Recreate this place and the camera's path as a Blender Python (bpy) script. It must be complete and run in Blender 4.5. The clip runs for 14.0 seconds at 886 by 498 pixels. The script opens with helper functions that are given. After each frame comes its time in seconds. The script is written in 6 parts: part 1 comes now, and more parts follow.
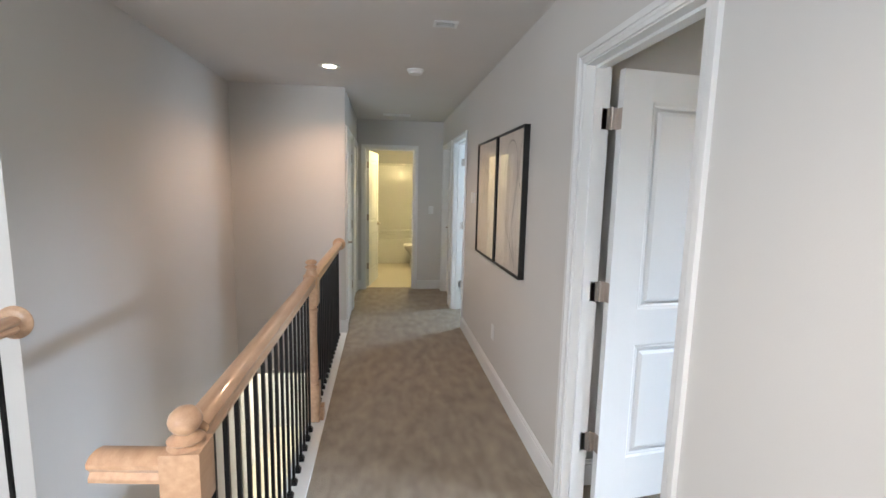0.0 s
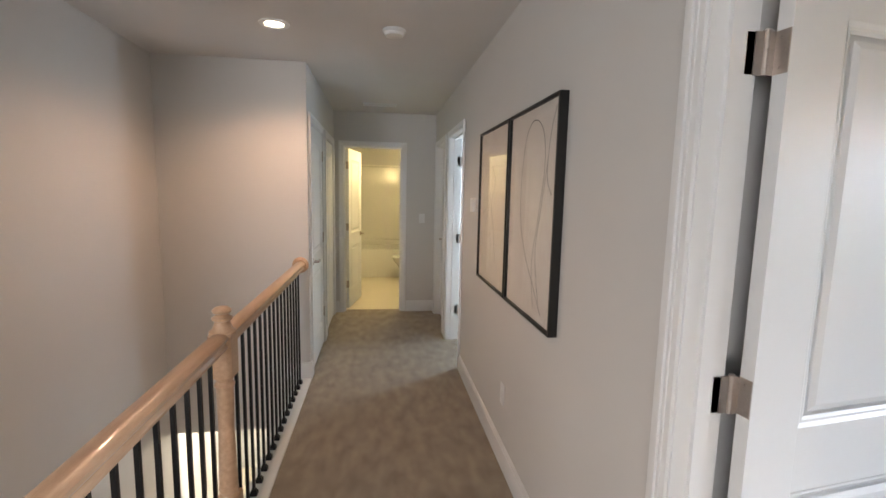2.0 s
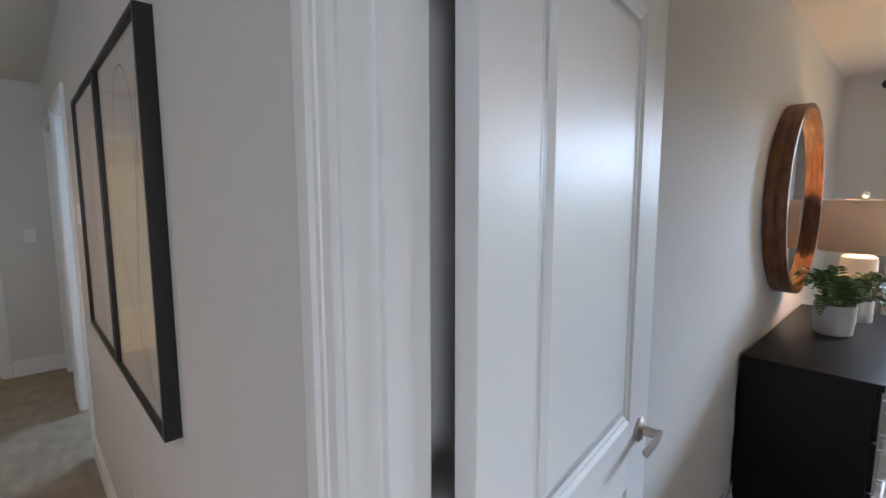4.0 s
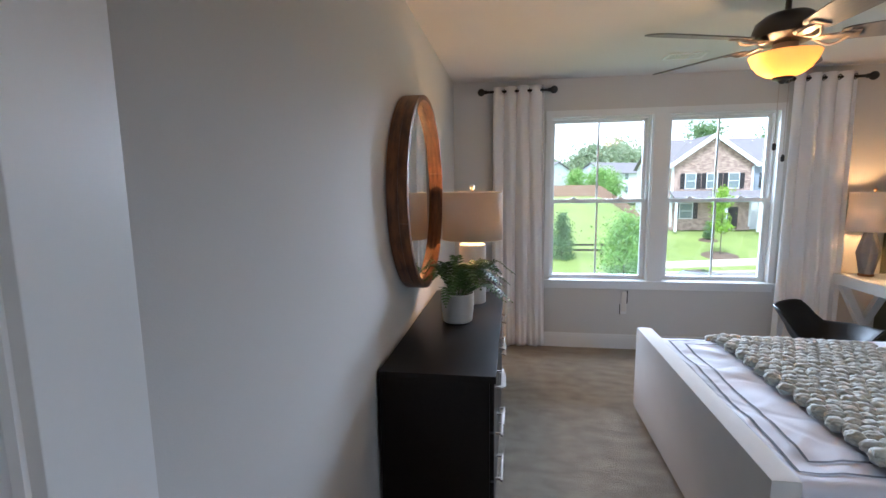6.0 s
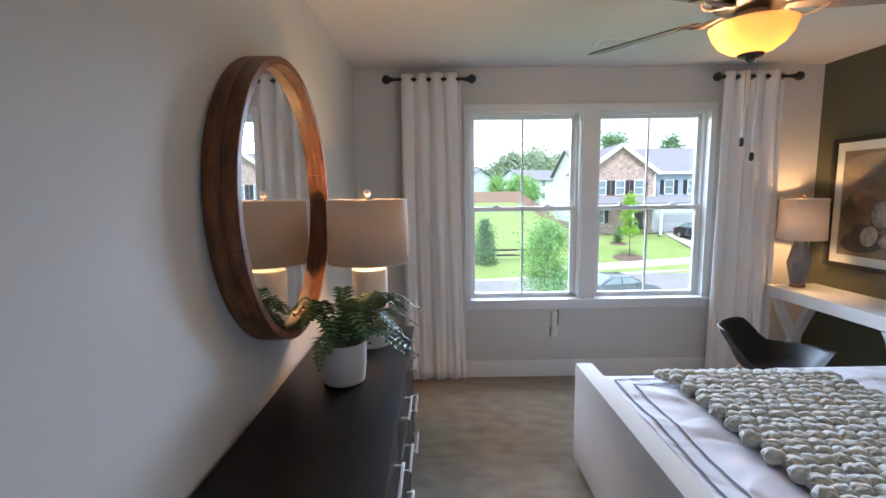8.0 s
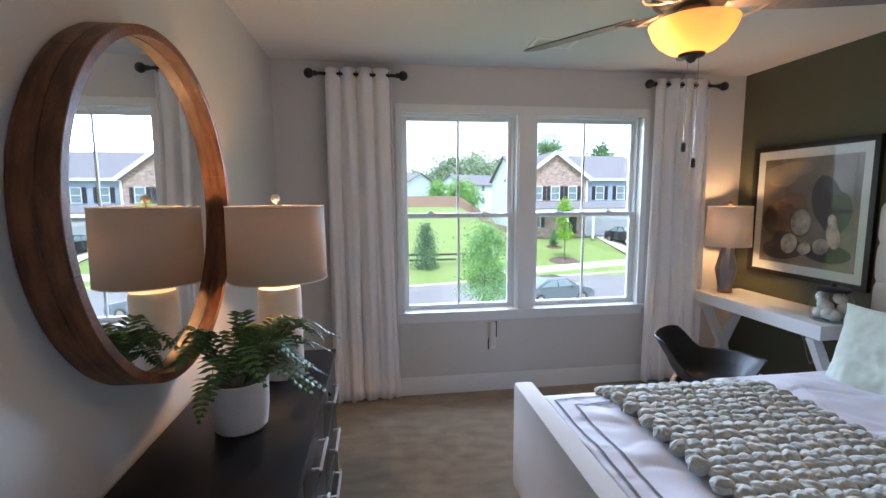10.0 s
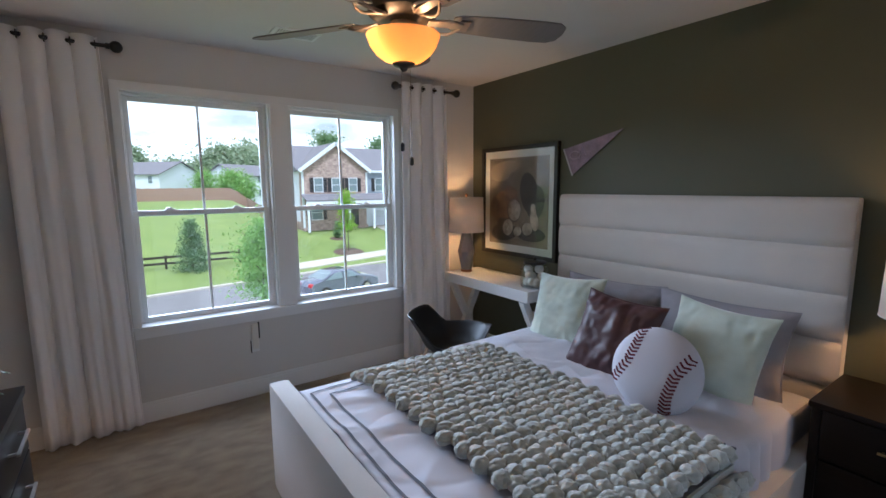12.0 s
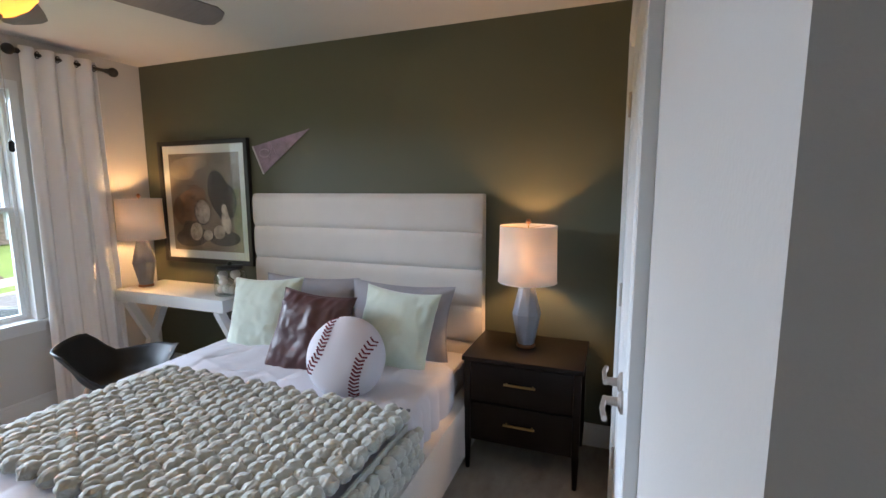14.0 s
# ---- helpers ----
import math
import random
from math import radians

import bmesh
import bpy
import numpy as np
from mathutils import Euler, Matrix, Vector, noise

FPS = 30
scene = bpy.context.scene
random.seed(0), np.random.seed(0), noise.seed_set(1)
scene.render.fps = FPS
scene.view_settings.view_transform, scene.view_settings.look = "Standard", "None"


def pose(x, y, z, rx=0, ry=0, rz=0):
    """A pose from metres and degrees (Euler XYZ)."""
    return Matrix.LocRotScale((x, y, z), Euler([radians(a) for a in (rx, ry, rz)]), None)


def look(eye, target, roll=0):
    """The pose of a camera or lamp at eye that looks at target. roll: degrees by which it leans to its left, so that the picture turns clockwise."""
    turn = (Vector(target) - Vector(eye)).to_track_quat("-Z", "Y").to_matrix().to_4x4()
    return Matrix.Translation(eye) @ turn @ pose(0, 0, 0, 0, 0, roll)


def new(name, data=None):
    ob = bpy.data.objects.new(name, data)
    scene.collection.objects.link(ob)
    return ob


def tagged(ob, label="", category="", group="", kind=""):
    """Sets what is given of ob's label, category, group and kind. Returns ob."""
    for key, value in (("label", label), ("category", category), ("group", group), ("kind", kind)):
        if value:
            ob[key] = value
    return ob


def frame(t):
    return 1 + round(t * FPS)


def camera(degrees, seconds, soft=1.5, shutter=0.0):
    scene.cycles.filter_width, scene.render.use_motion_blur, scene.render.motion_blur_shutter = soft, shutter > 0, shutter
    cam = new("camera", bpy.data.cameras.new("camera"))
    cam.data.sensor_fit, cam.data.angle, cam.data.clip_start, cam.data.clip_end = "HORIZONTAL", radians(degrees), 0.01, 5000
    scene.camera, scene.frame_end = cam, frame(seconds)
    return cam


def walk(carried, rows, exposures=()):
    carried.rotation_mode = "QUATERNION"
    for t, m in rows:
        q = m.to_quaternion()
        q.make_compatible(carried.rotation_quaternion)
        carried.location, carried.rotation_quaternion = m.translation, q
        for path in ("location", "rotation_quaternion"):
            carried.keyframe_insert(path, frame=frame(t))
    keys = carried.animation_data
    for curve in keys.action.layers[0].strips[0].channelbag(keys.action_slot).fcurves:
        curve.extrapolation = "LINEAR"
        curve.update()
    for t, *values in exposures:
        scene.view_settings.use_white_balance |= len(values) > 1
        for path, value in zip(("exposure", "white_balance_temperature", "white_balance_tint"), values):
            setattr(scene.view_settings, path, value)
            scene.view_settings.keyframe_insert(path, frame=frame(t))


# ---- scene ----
cam = camera(88.7, 14.0)
PATH = [
    (0, (0.451, 0.668, 1.502), (0.712, 2.633, 1.236), 1.3),
    (1, (0.547, 1.186, 1.502), (0.774, 3.155, 1.239), 1.3),
    (2, (0.618, 1.671, 1.507), (0.896, 3.636, 1.259), 1.2),
    (2.5, (0.708, 1.862, 1.504), (1.131, 3.802, 1.262), 1.2),
    (3, (0.818, 1.995, 1.508), (1.48, 3.866, 1.266), 0.8),
    (3.5, (0.933, 2.11, 1.501), (1.934, 3.825, 1.266), 0.9),
    (3.9, (1.036, 2.186, 1.495), (2.34, 3.685, 1.262), 0.2),
    (4, (1.064, 2.186, 1.496), (2.426, 3.633, 1.268), -0.1),
    (4.2, (1.125, 2.193, 1.499), (2.614, 3.508, 1.266), -0.3),
    (6.5, (1.921, 2.163, 1.509), (3.897, 2.316, 1.244), -0.8),
    (7, (2.104, 2.141, 1.493), (4.087, 2.201, 1.238), -0.8),
    (9.5, (2.68, 2.045, 1.524), (4.659, 1.881, 1.287), -0.4),
    (10, (2.674, 2.023, 1.511), (4.64, 1.741, 1.28), -0.3),
    (10.5, (2.654, 1.996, 1.527), (4.587, 1.543, 1.281), -0.3),
    (11, (2.639, 1.955, 1.515), (4.508, 1.289, 1.266), -0.4),
    (11.5, (2.617, 1.915, 1.528), (4.381, 1.012, 1.261), -0.4),
    (12, (2.58, 1.862, 1.524), (4.205, 0.729, 1.251), -0.4),
    (12.5, (2.562, 1.821, 1.506), (4.002, 0.459, 1.235), -0.4),
    (13, (2.535, 1.793, 1.501), (3.743, 0.222, 1.229), -0.4),
    (13.5, (2.499, 1.769, 1.503), (3.45, 0.03, 1.231), -0.4),
    (14, (2.463, 1.745, 1.496), (3.164, -0.109, 1.229), -0.2),
]
walk(cam, [(t, look(eye, target, roll)) for t, eye, target, roll in PATH],
     [(0, 1.6, 6050, 7), (2.0, 1.47, 6600, 11), (2.5, 1.3, 6600, 10), (3.0, 1.3, 6400, 9), (3.6, 1.22, 6000, 9), (4.2, 1.05, 5800, 9), (6.3, 0.70, 5700, 10), (9.3, 0.65, 5600, 11),
      (10.5, 0.38, 5550, 11), (11.5, 0.08, 5550, 12), (12.5, -0.05, 5650, 11), (13.2, 0.25, 5850, 10), (14, 0.72, 6000, 10)])

# ---- light ----
world = bpy.data.worlds.new("sky")
scene.world = world
world.use_nodes = True
wn = world.node_tree
wn.nodes.clear()
w_out = wn.nodes.new("ShaderNodeOutputWorld")
w_bg = wn.nodes.new("ShaderNodeBackground")
w_sky = wn.nodes.new("ShaderNodeTexSky")
w_sky.sky_type = "NISHITA"
w_sky.sun_disc = False
w_sky.sun_elevation = radians(52)
w_sky.sun_rotation = radians(290)
w_sky.air_density, w_sky.dust_density = 1.2, 3.0
w_co = wn.nodes.new("ShaderNodeTexCoord")
w_map = wn.nodes.new("ShaderNodeMapping")
w_map.inputs["Scale"].default_value = (1, 1, 3.5)
w_noise = wn.nodes.new("ShaderNodeTexNoise")
w_noise.inputs["Scale"].default_value = 3.2
w_noise.inputs["Detail"].default_value = 7
w_ramp = wn.nodes.new("ShaderNodeValToRGB")
w_ramp.color_ramp.elements[0].position, w_ramp.color_ramp.elements[1].position = 0.30, 0.50
w_mix = wn.nodes.new("ShaderNodeMix")
w_mix.data_type = "RGBA"
w_mix.inputs["B"].default_value = (12.0, 12.2, 12.6, 1)
wn.links.new(w_co.outputs["Generated"], w_map.inputs["Vector"])
wn.links.new(w_map.outputs["Vector"], w_noise.inputs["Vector"])
wn.links.new(w_noise.outputs["Fac"], w_ramp.inputs["Fac"])
wn.links.new(w_ramp.outputs["Color"], w_mix.inputs["Factor"])
wn.links.new(w_sky.outputs["Color"], w_mix.inputs["A"])
wn.links.new(w_mix.outputs["Result"], w_bg.inputs["Color"])
wn.links.new(w_bg.outputs["Background"], w_out.inputs["Surface"])
w_bg.inputs["Strength"].default_value = 0.15


def lamp(name, kind, m, energy, color=(1, 1, 1), **more):
    data = bpy.data.lights.new(name, kind)
    data.energy, data.color = energy, color
    for key, value in more.items():
        if key == "size":
            if kind == "AREA":
                data.size = value
            else:
                data.shadow_soft_size = value
        elif key == "size_y":
            data.shape, data.size_y = "RECTANGLE", value
        elif key == "angle":
            data.angle = value
        elif key == "spread":
            data.spread = value
        elif key == "spot":
            data.spot_size, data.spot_blend = value, 0.6
    ob = new(name, data)
    ob.matrix_world = m
    return ob


WARM = (1.0, 0.50, 0.18)
lamp("sun", "SUN", look((0, 0, 20), (7, -2.6, 6)), 4.8, (1.0, 0.97, 0.93), angle=radians(12))
# daylight entering the two bedroom windows, and the entrance hall's window below the stairs
lamp("sky_over_windows", "AREA", look((7.2, 0.91, 3.9), (5.3, 0.91, 0.0)), 110, (0.78, 0.86, 1.0), size=3.0, size_y=1.5)
lamp("sky_over_windows", "AREA", look((12.5, 0.91, 3.4), (3.0, 1.0, 1.0)), 2000, (0.73, 0.84, 1.0), size=8.0, size_y=2.0)
lamp("stair_window_daylight", "AREA", look((-1.5, -1.5, 1.4), (1.0, 4.0, 1.2)), 56, (0.98, 0.96, 0.97), size=1.6, size_y=1.6)
lamp("foyer_window_daylight", "AREA", look((-0.5, 2.2, -2.6), (-0.5, 3.5, -1.2)), 12, (1.0, 0.97, 0.92), size=0.8, size_y=0.8)
lamp("hall_downlight_light", "SPOT", look((0.023, 4.49, 2.415), (0.023, 4.49, 0)), 20, (1.0, 0.60, 0.37), size=0.06, spot=radians(150))
# added lamp, unseen at the south end, to brighten the near walls
lamp("hall_downlight_light", "SPOT", look((0.4, 0.2, 2.415), (0.4, 0.2, 0)), 48, (1.0, 0.80, 0.66), size=0.06, spot=radians(150))
lamp("bathroom_light", "POINT", pose(1.0, 8.0, 2.25), 20, (1.0, 0.74, 0.33), size=0.1)
lamp("far_hall_daylight", "AREA", look((2.6, 6.7, 1.5), (0.5, 6.7, 0.3)), 40, (0.72, 0.86, 1.0), size=1.2, size_y=1.2)

# ---- materials ----
def mat(name, color, rough=0.6, metal=0.0, var=0.08, scale=6.0, grain=120.0, bump=0.05, color2=None, stretch=(1, 1, 1),
        sheen=0.0, coat=0.0, trans=0.0, emit=None, spec=0.5, split=(0.35, 0.65), dist=0.002):
    m = bpy.data.materials.new(name)
    m.use_nodes = True
    nt = m.node_tree
    b = nt.nodes["Principled BSDF"]
    b.inputs["Roughness"].default_value = rough
    b.inputs["Metallic"].default_value = metal
    b.inputs["Sheen Weight"].default_value = sheen
    b.inputs["Coat Weight"].default_value = coat
    b.inputs["Transmission Weight"].default_value = trans
    b.inputs["Specular IOR Level"].default_value = spec
    if emit:
        b.inputs["Emission Color"].default_value = (*emit[:3], 1)
        b.inputs["Emission Strength"].default_value = emit[3]
    co = nt.nodes.new("ShaderNodeTexCoord")
    mp = nt.nodes.new("ShaderNodeMapping")
    mp.inputs["Scale"].default_value = stretch
    nt.links.new(co.outputs["Object"], mp.inputs["Vector"])
    n1 = nt.nodes.new("ShaderNodeTexNoise")
    n1.inputs["Scale"].default_value, n1.inputs["Detail"].default_value = scale, 5
    n2 = nt.nodes.new("ShaderNodeTexNoise")
    n2.inputs["Scale"].default_value, n2.inputs["Detail"].default_value = grain, 3
    for n in (n1, n2):
        nt.links.new(mp.outputs["Vector"], n.inputs["Vector"])
    ramp = nt.nodes.new("ShaderNodeValToRGB")
    ramp.color_ramp.elements[0].position, ramp.color_ramp.elements[1].position = split
    dark = color2 or tuple(c * (1 - 2 * var) for c in color)
    ramp.color_ramp.elements[0].color, ramp.color_ramp.elements[1].color = (*dark, 1), (*color, 1)
    add = nt.nodes.new("ShaderNodeMath")
    add.operation = "MULTIPLY_ADD"
    add.inputs[1].default_value = 0.3
    nt.links.new(n2.outputs["Fac"], add.inputs[0])
    sub = nt.nodes.new("ShaderNodeMath")
    sub.operation = "MULTIPLY_ADD"
    sub.inputs[1].default_value, sub.inputs[2].default_value = 0.7, 0.0
    nt.links.new(n1.outputs["Fac"], sub.inputs[0])
    nt.links.new(sub.outputs[0], add.inputs[2])
    nt.links.new(add.outputs[0], ramp.inputs["Fac"])
    nt.links.new(ramp.outputs["Color"], b.inputs["Base Color"])
    if bump:
        bp = nt.nodes.new("ShaderNodeBump")
        bp.inputs["Strength"].default_value, bp.inputs["Distance"].default_value = bump, dist
        nt.links.new(n2.outputs["Fac"], bp.inputs["Height"])
        nt.links.new(bp.outputs["Normal"], b.inputs["Normal"])
    return m


M_WALL = mat("wall_paint", (0.60, 0.60, 0.59), 0.75, var=0.015, scale=1.5, grain=260, bump=0.12)
M_OLIVE = mat("olive_paint", (0.088, 0.094, 0.060), 0.6, var=0.03, scale=2, grain=260, bump=0.15)
M_CEIL = mat("ceiling_paint", (0.64, 0.635, 0.63), 0.85, var=0.02, scale=2, grain=160, bump=0.2)
M_TRIM = mat("white_trim_paint", (0.73, 0.75, 0.76), 0.40, var=0.01, scale=3, grain=60, bump=0.03, spec=0.5)
M_CARPET = mat("beige_carpet", (0.37, 0.315, 0.235), 0.95, scale=9, grain=190, bump=1.0, sheen=0.3, dist=0.012, color2=(0.19, 0.158, 0.115), split=(0.32, 0.66), stretch=(1.5, 0.7, 1))
M_OAK = mat("light_oak", (0.56, 0.38, 0.25), 0.32, scale=6, grain=60, bump=0.05, stretch=(9, 1, 9), color2=(0.44, 0.285, 0.18), coat=0.3)
M_IRON = mat("black_iron", (0.012, 0.012, 0.013), 0.4, metal=0.6, bump=0.05)
M_BLACK = mat("black_frame_paint", (0.01, 0.01, 0.01), 0.4, bump=0.03)
M_NICKEL = mat("brushed_nickel", (0.50, 0.45, 0.41), 0.42, metal=0.85, bump=0.02)
M_DARKWOOD = mat("espresso_wood", (0.0095, 0.0068, 0.0062), 0.38, scale=5, grain=70, stretch=(1, 10, 10), bump=0.08, color2=(0.007, 0.005, 0.004), spec=0.22)
M_WALNUT = mat("mirror_walnut", (0.24, 0.095, 0.036), 0.45, scale=5, grain=60, stretch=(2, 9, 2), bump=0.35, color2=(0.075, 0.028, 0.014), split=(0.38, 0.62))
M_UPH = mat("cream_upholstery", (0.56, 0.53, 0.49), 0.9, var=0.03, grain=700, bump=0.5, sheen=0.3)
M_LINEN = mat("white_linen", (0.57, 0.56, 0.61), 0.85, var=0.03, scale=4, grain=500, bump=0.25, sheen=0.2)
M_GREYSTITCH = mat("grey_stripe", (0.13, 0.13, 0.15), 0.9, grain=400, bump=0.3)
M_CURTAIN = mat("white_curtain_cloth", (0.90, 0.90, 0.91), 0.9, var=0.01, grain=500, bump=0.3, sheen=0.2)
M_THROW = mat("sage_chunky_knit", (0.41, 0.42, 0.375), 0.9, var=0.03, scale=5, grain=300, bump=0.7, sheen=0.5)
M_SAGE = mat("sage_velvet", (0.52, 0.59, 0.50), 0.8, var=0.06, scale=9, grain=350, bump=0.4, sheen=0.6)
M_GREYLINEN = mat("grey_linen", (0.30, 0.29, 0.31), 0.9, var=0.05, grain=350, bump=0.4)
M_LEATHER = mat("brown_leather", (0.085, 0.034, 0.036), 0.5, var=0.14, scale=10, grain=34, bump=0.28, coat=0.0, dist=0.005)
M_REDSTITCH = mat("red_stitch", (0.13, 0.008, 0.018), 0.8, bump=0.2)
M_SHADE = mat("linen_shade", (0.80, 0.76, 0.70), 0.9, grain=500, bump=0.3)
M_CERAMIC = mat("white_ceramic", (0.72, 0.70, 0.66), 0.5, var=0.03, grain=60, bump=0.2)
M_GREYCER = mat("grey_ceramic", (0.20, 0.21, 0.24), 0.45, var=0.08, grain=60, bump=0.15)
M_BRASS = mat("brass", (0.60, 0.42, 0.18), 0.3, metal=1.0, bump=0.02)
M_COPPER = mat("copper_fitting", (0.35, 0.16, 0.08), 0.35, metal=0.8, bump=0.05)
M_FERN = mat("fern_leaf", (0.075, 0.17, 0.045), 0.5, var=0.25, scale=20, grain=90, bump=0.3)
M_SOIL = mat("dark_soil", (0.03, 0.022, 0.016), 0.95, grain=80, bump=1.0)
M_POT = mat("white_pot_glaze", (0.62, 0.60, 0.58), 0.7, var=0.05, grain=120, bump=0.4)
M_CHAIR = mat("black_plastic_shell", (0.010, 0.010, 0.011), 0.5, grain=60, bump=0.05, spec=0.3)
M_GLASSJAR = mat("clear_glass", (0.9, 0.95, 0.95), 0.02, trans=1.0, var=0, bump=0)
M_FANWOOD = mat("grey_fan_blade", (0.17, 0.16, 0.16), 0.5, stretch=(2, 12, 2), grain=50, bump=0.1)
M_BRONZE = mat("dark_bronze", (0.09, 0.075, 0.065), 0.35, metal=0.8, bump=0.05)
M_TILE = mat("cream_bath_floor", (0.60, 0.56, 0.46), 0.35, var=0.02, scale=2, bump=0.03)
M_TUB = mat("white_acrylic", (0.78, 0.78, 0.74), 0.2, var=0.01, bump=0.0)
M_NEARBLACK = mat("dark_gap", (0.015, 0.015, 0.015), 0.9, bump=0.0)


def pane_material(name="window_glass", power=4.0, most=0.9, least=0.05, tint=(0.93, 0.96, 0.96)):
    m = bpy.data.materials.new(name)
    m.use_nodes = True
    nt = m.node_tree
    nt.nodes.clear()
    o = nt.nodes.new("ShaderNodeOutputMaterial")
    t = nt.nodes.new("ShaderNodeBsdfTransparent")
    t.inputs["Color"].default_value = (*tint, 1)
    g = nt.nodes.new("ShaderNodeBsdfGlossy")
    g.inputs["Roughness"].default_value = 0.02
    lw = nt.nodes.new("ShaderNodeLayerWeight")
    lw.inputs["Blend"].default_value = 0.5
    pw = nt.nodes.new("ShaderNodeMath")
    pw.operation, pw.inputs[1].default_value = "POWER", power
    f = nt.nodes.new("ShaderNodeMath")
    f.operation, f.inputs[1].default_value, f.inputs[2].default_value = "MULTIPLY_ADD", most, least
    nt.links.new(lw.outputs["Facing"], pw.inputs[0])
    nt.links.new(pw.outputs[0], f.inputs[0])
    x = nt.nodes.new("ShaderNodeMixShader")
    nt.links.new(f.outputs[0], x.inputs[0])
    nt.links.new(t.outputs[0], x.inputs[1])
    nt.links.new(g.outputs[0], x.inputs[2])
    nt.links.new(x.outputs[0], o.inputs["Surface"])
    return m


M_PANE = pane_material()
M_PICGLASS = pane_material("picture_glass", 5.0, 0.55, 0.03, (0.99, 0.99, 0.99))
M_MIRROR = mat("mirror_silver", (0.9, 0.92, 0.92), 0.01, metal=1.0, var=0, bump=0)


def sheer(m, share, color):
    """Lets part of the light through the cloth."""
    nt = m.node_tree
    t = nt.nodes.new("ShaderNodeBsdfTranslucent")
    t.inputs["Color"].default_value = (*color, 1)
    mx = nt.nodes.new("ShaderNodeMixShader")
    mx.inputs[0].default_value = share
    out = next(n for n in nt.nodes if n.type == "OUTPUT_MATERIAL")
    nt.links.new(nt.nodes["Principled BSDF"].outputs[0], mx.inputs[1])
    nt.links.new(t.outputs[0], mx.inputs[2])
    nt.links.new(mx.outputs[0], out.inputs["Surface"])


sheer(M_CURTAIN, 0.12, (0.86, 0.88, 0.90))


# ---- building helpers ----
def box(bm, x0, x1, y0, y1, z0, z1, bevel=0.0, m=None):
    r = bmesh.ops.create_cube(bm, size=1.0)
    vs = r["verts"]
    for v in vs:
        v.co = Vector((x0 + (v.co.x + 0.5) * (x1 - x0), y0 + (v.co.y + 0.5) * (y1 - y0), z0 + (v.co.z + 0.5) * (z1 - z0)))
    if bevel:
        es = list({e for v in vs for e in v.link_edges})
        out = bmesh.ops.bevel(bm, geom=es, offset=bevel, segments=2, affect="EDGES", profile=0.7)
        vs = list({v for f in out["faces"] for v in f.verts} | {v for v in vs if v.is_valid})
    if m is not None:
        bmesh.ops.transform(bm, matrix=m, verts=vs)
    return vs


def lathe(bm, profile, segs=32, m=None, cap=True):
    """A turned body: (radius, height) pairs about z."""
    rings = []
    for r, z in profile:
        rings.append([bm.verts.new((r * math.cos(2 * math.pi * i / segs), r * math.sin(2 * math.pi * i / segs), z)) for i in range(segs)])
    for a, b in zip(rings, rings[1:]):
        for i in range(segs):
            bm.faces.new((a[i], a[(i + 1) % segs], b[(i + 1) % segs], b[i]))
    if cap:
        bm.faces.new(rings[0][::-1])
        bm.faces.new(rings[-1])
    if m is not None:
        bmesh.ops.transform(bm, matrix=m, verts=[v for r in rings for v in r])
    return rings


def rod(bm, a, b, r, segs=10, r2=None):
    a, b = Vector(a), Vector(b)
    q = (b - a).to_track_quat("Z", "Y").to_matrix().to_4x4()
    lathe(bm, [(r, 0), (r2 or r, (b - a).length)], segs, Matrix.Translation(a) @ q)


def sweep(bm, path, section, closed=False):
    """Carries a closed section of (side, up) points along a path."""
    rings = []
    n = len(path)
    for i, p in enumerate(path):
        p = Vector(p)
        d = (Vector(path[min(i + 1, n - 1)]) - Vector(path[max(i - 1, 0)])).normalized()
        side = d.cross(Vector((0, 0, 1)))
        side = side.normalized() if side.length > 1e-4 else Vector((1, 0, 0))
        up = side.cross(d).normalized()
        rings.append([bm.verts.new(p + side * s + up * u) for s, u in section])
    k = len(section)
    for a, b in zip(rings, rings[1:]):
        for i in range(k):
            bm.faces.new((a[i], a[(i + 1) % k], b[(i + 1) % k], b[i]))
    bm.faces.new(rings[0][::-1])
    bm.faces.new(rings[-1])


def finish(name, bm, material, smooth=True):
    bmesh.ops.recalc_face_normals(bm, faces=bm.faces)
    me = bpy.data.meshes.new(name)
    bm.to_mesh(me)
    bm.free()
    for mt in (material if isinstance(material, (list, tuple)) else (material,)):
        me.materials.append(mt)
    if smooth:
        me.shade_smooth()
        me.set_sharp_from_angle(angle=radians(38))
    return me


def part(name, bm, material, parent, label="", loc=(0, 0, 0), kind="", smooth=True):
    ob = new(name, finish(name, bm, material, smooth))
    ob.parent = parent
    ob.location = loc
    return tagged(ob, label=label, kind=kind)


def thing(name, label, category, group="", at=(0, 0, 0), turn=0.0):
    ob = new(name)
    ob.location, ob.rotation_euler = at, (0, 0, radians(turn))
    ob.empty_display_size = 0.1
    return tagged(ob, label, category, group)


def structure(name, bm, material, smooth=False, label=""):
    ob = new(name, finish(name, bm, material, smooth))
    return tagged(ob, label=label, kind="structure")


def boxes(*rows, bevel=0.0):
    bm = bmesh.new()
    for r in rows:
        box(bm, *r, bevel=bevel)
    return bm


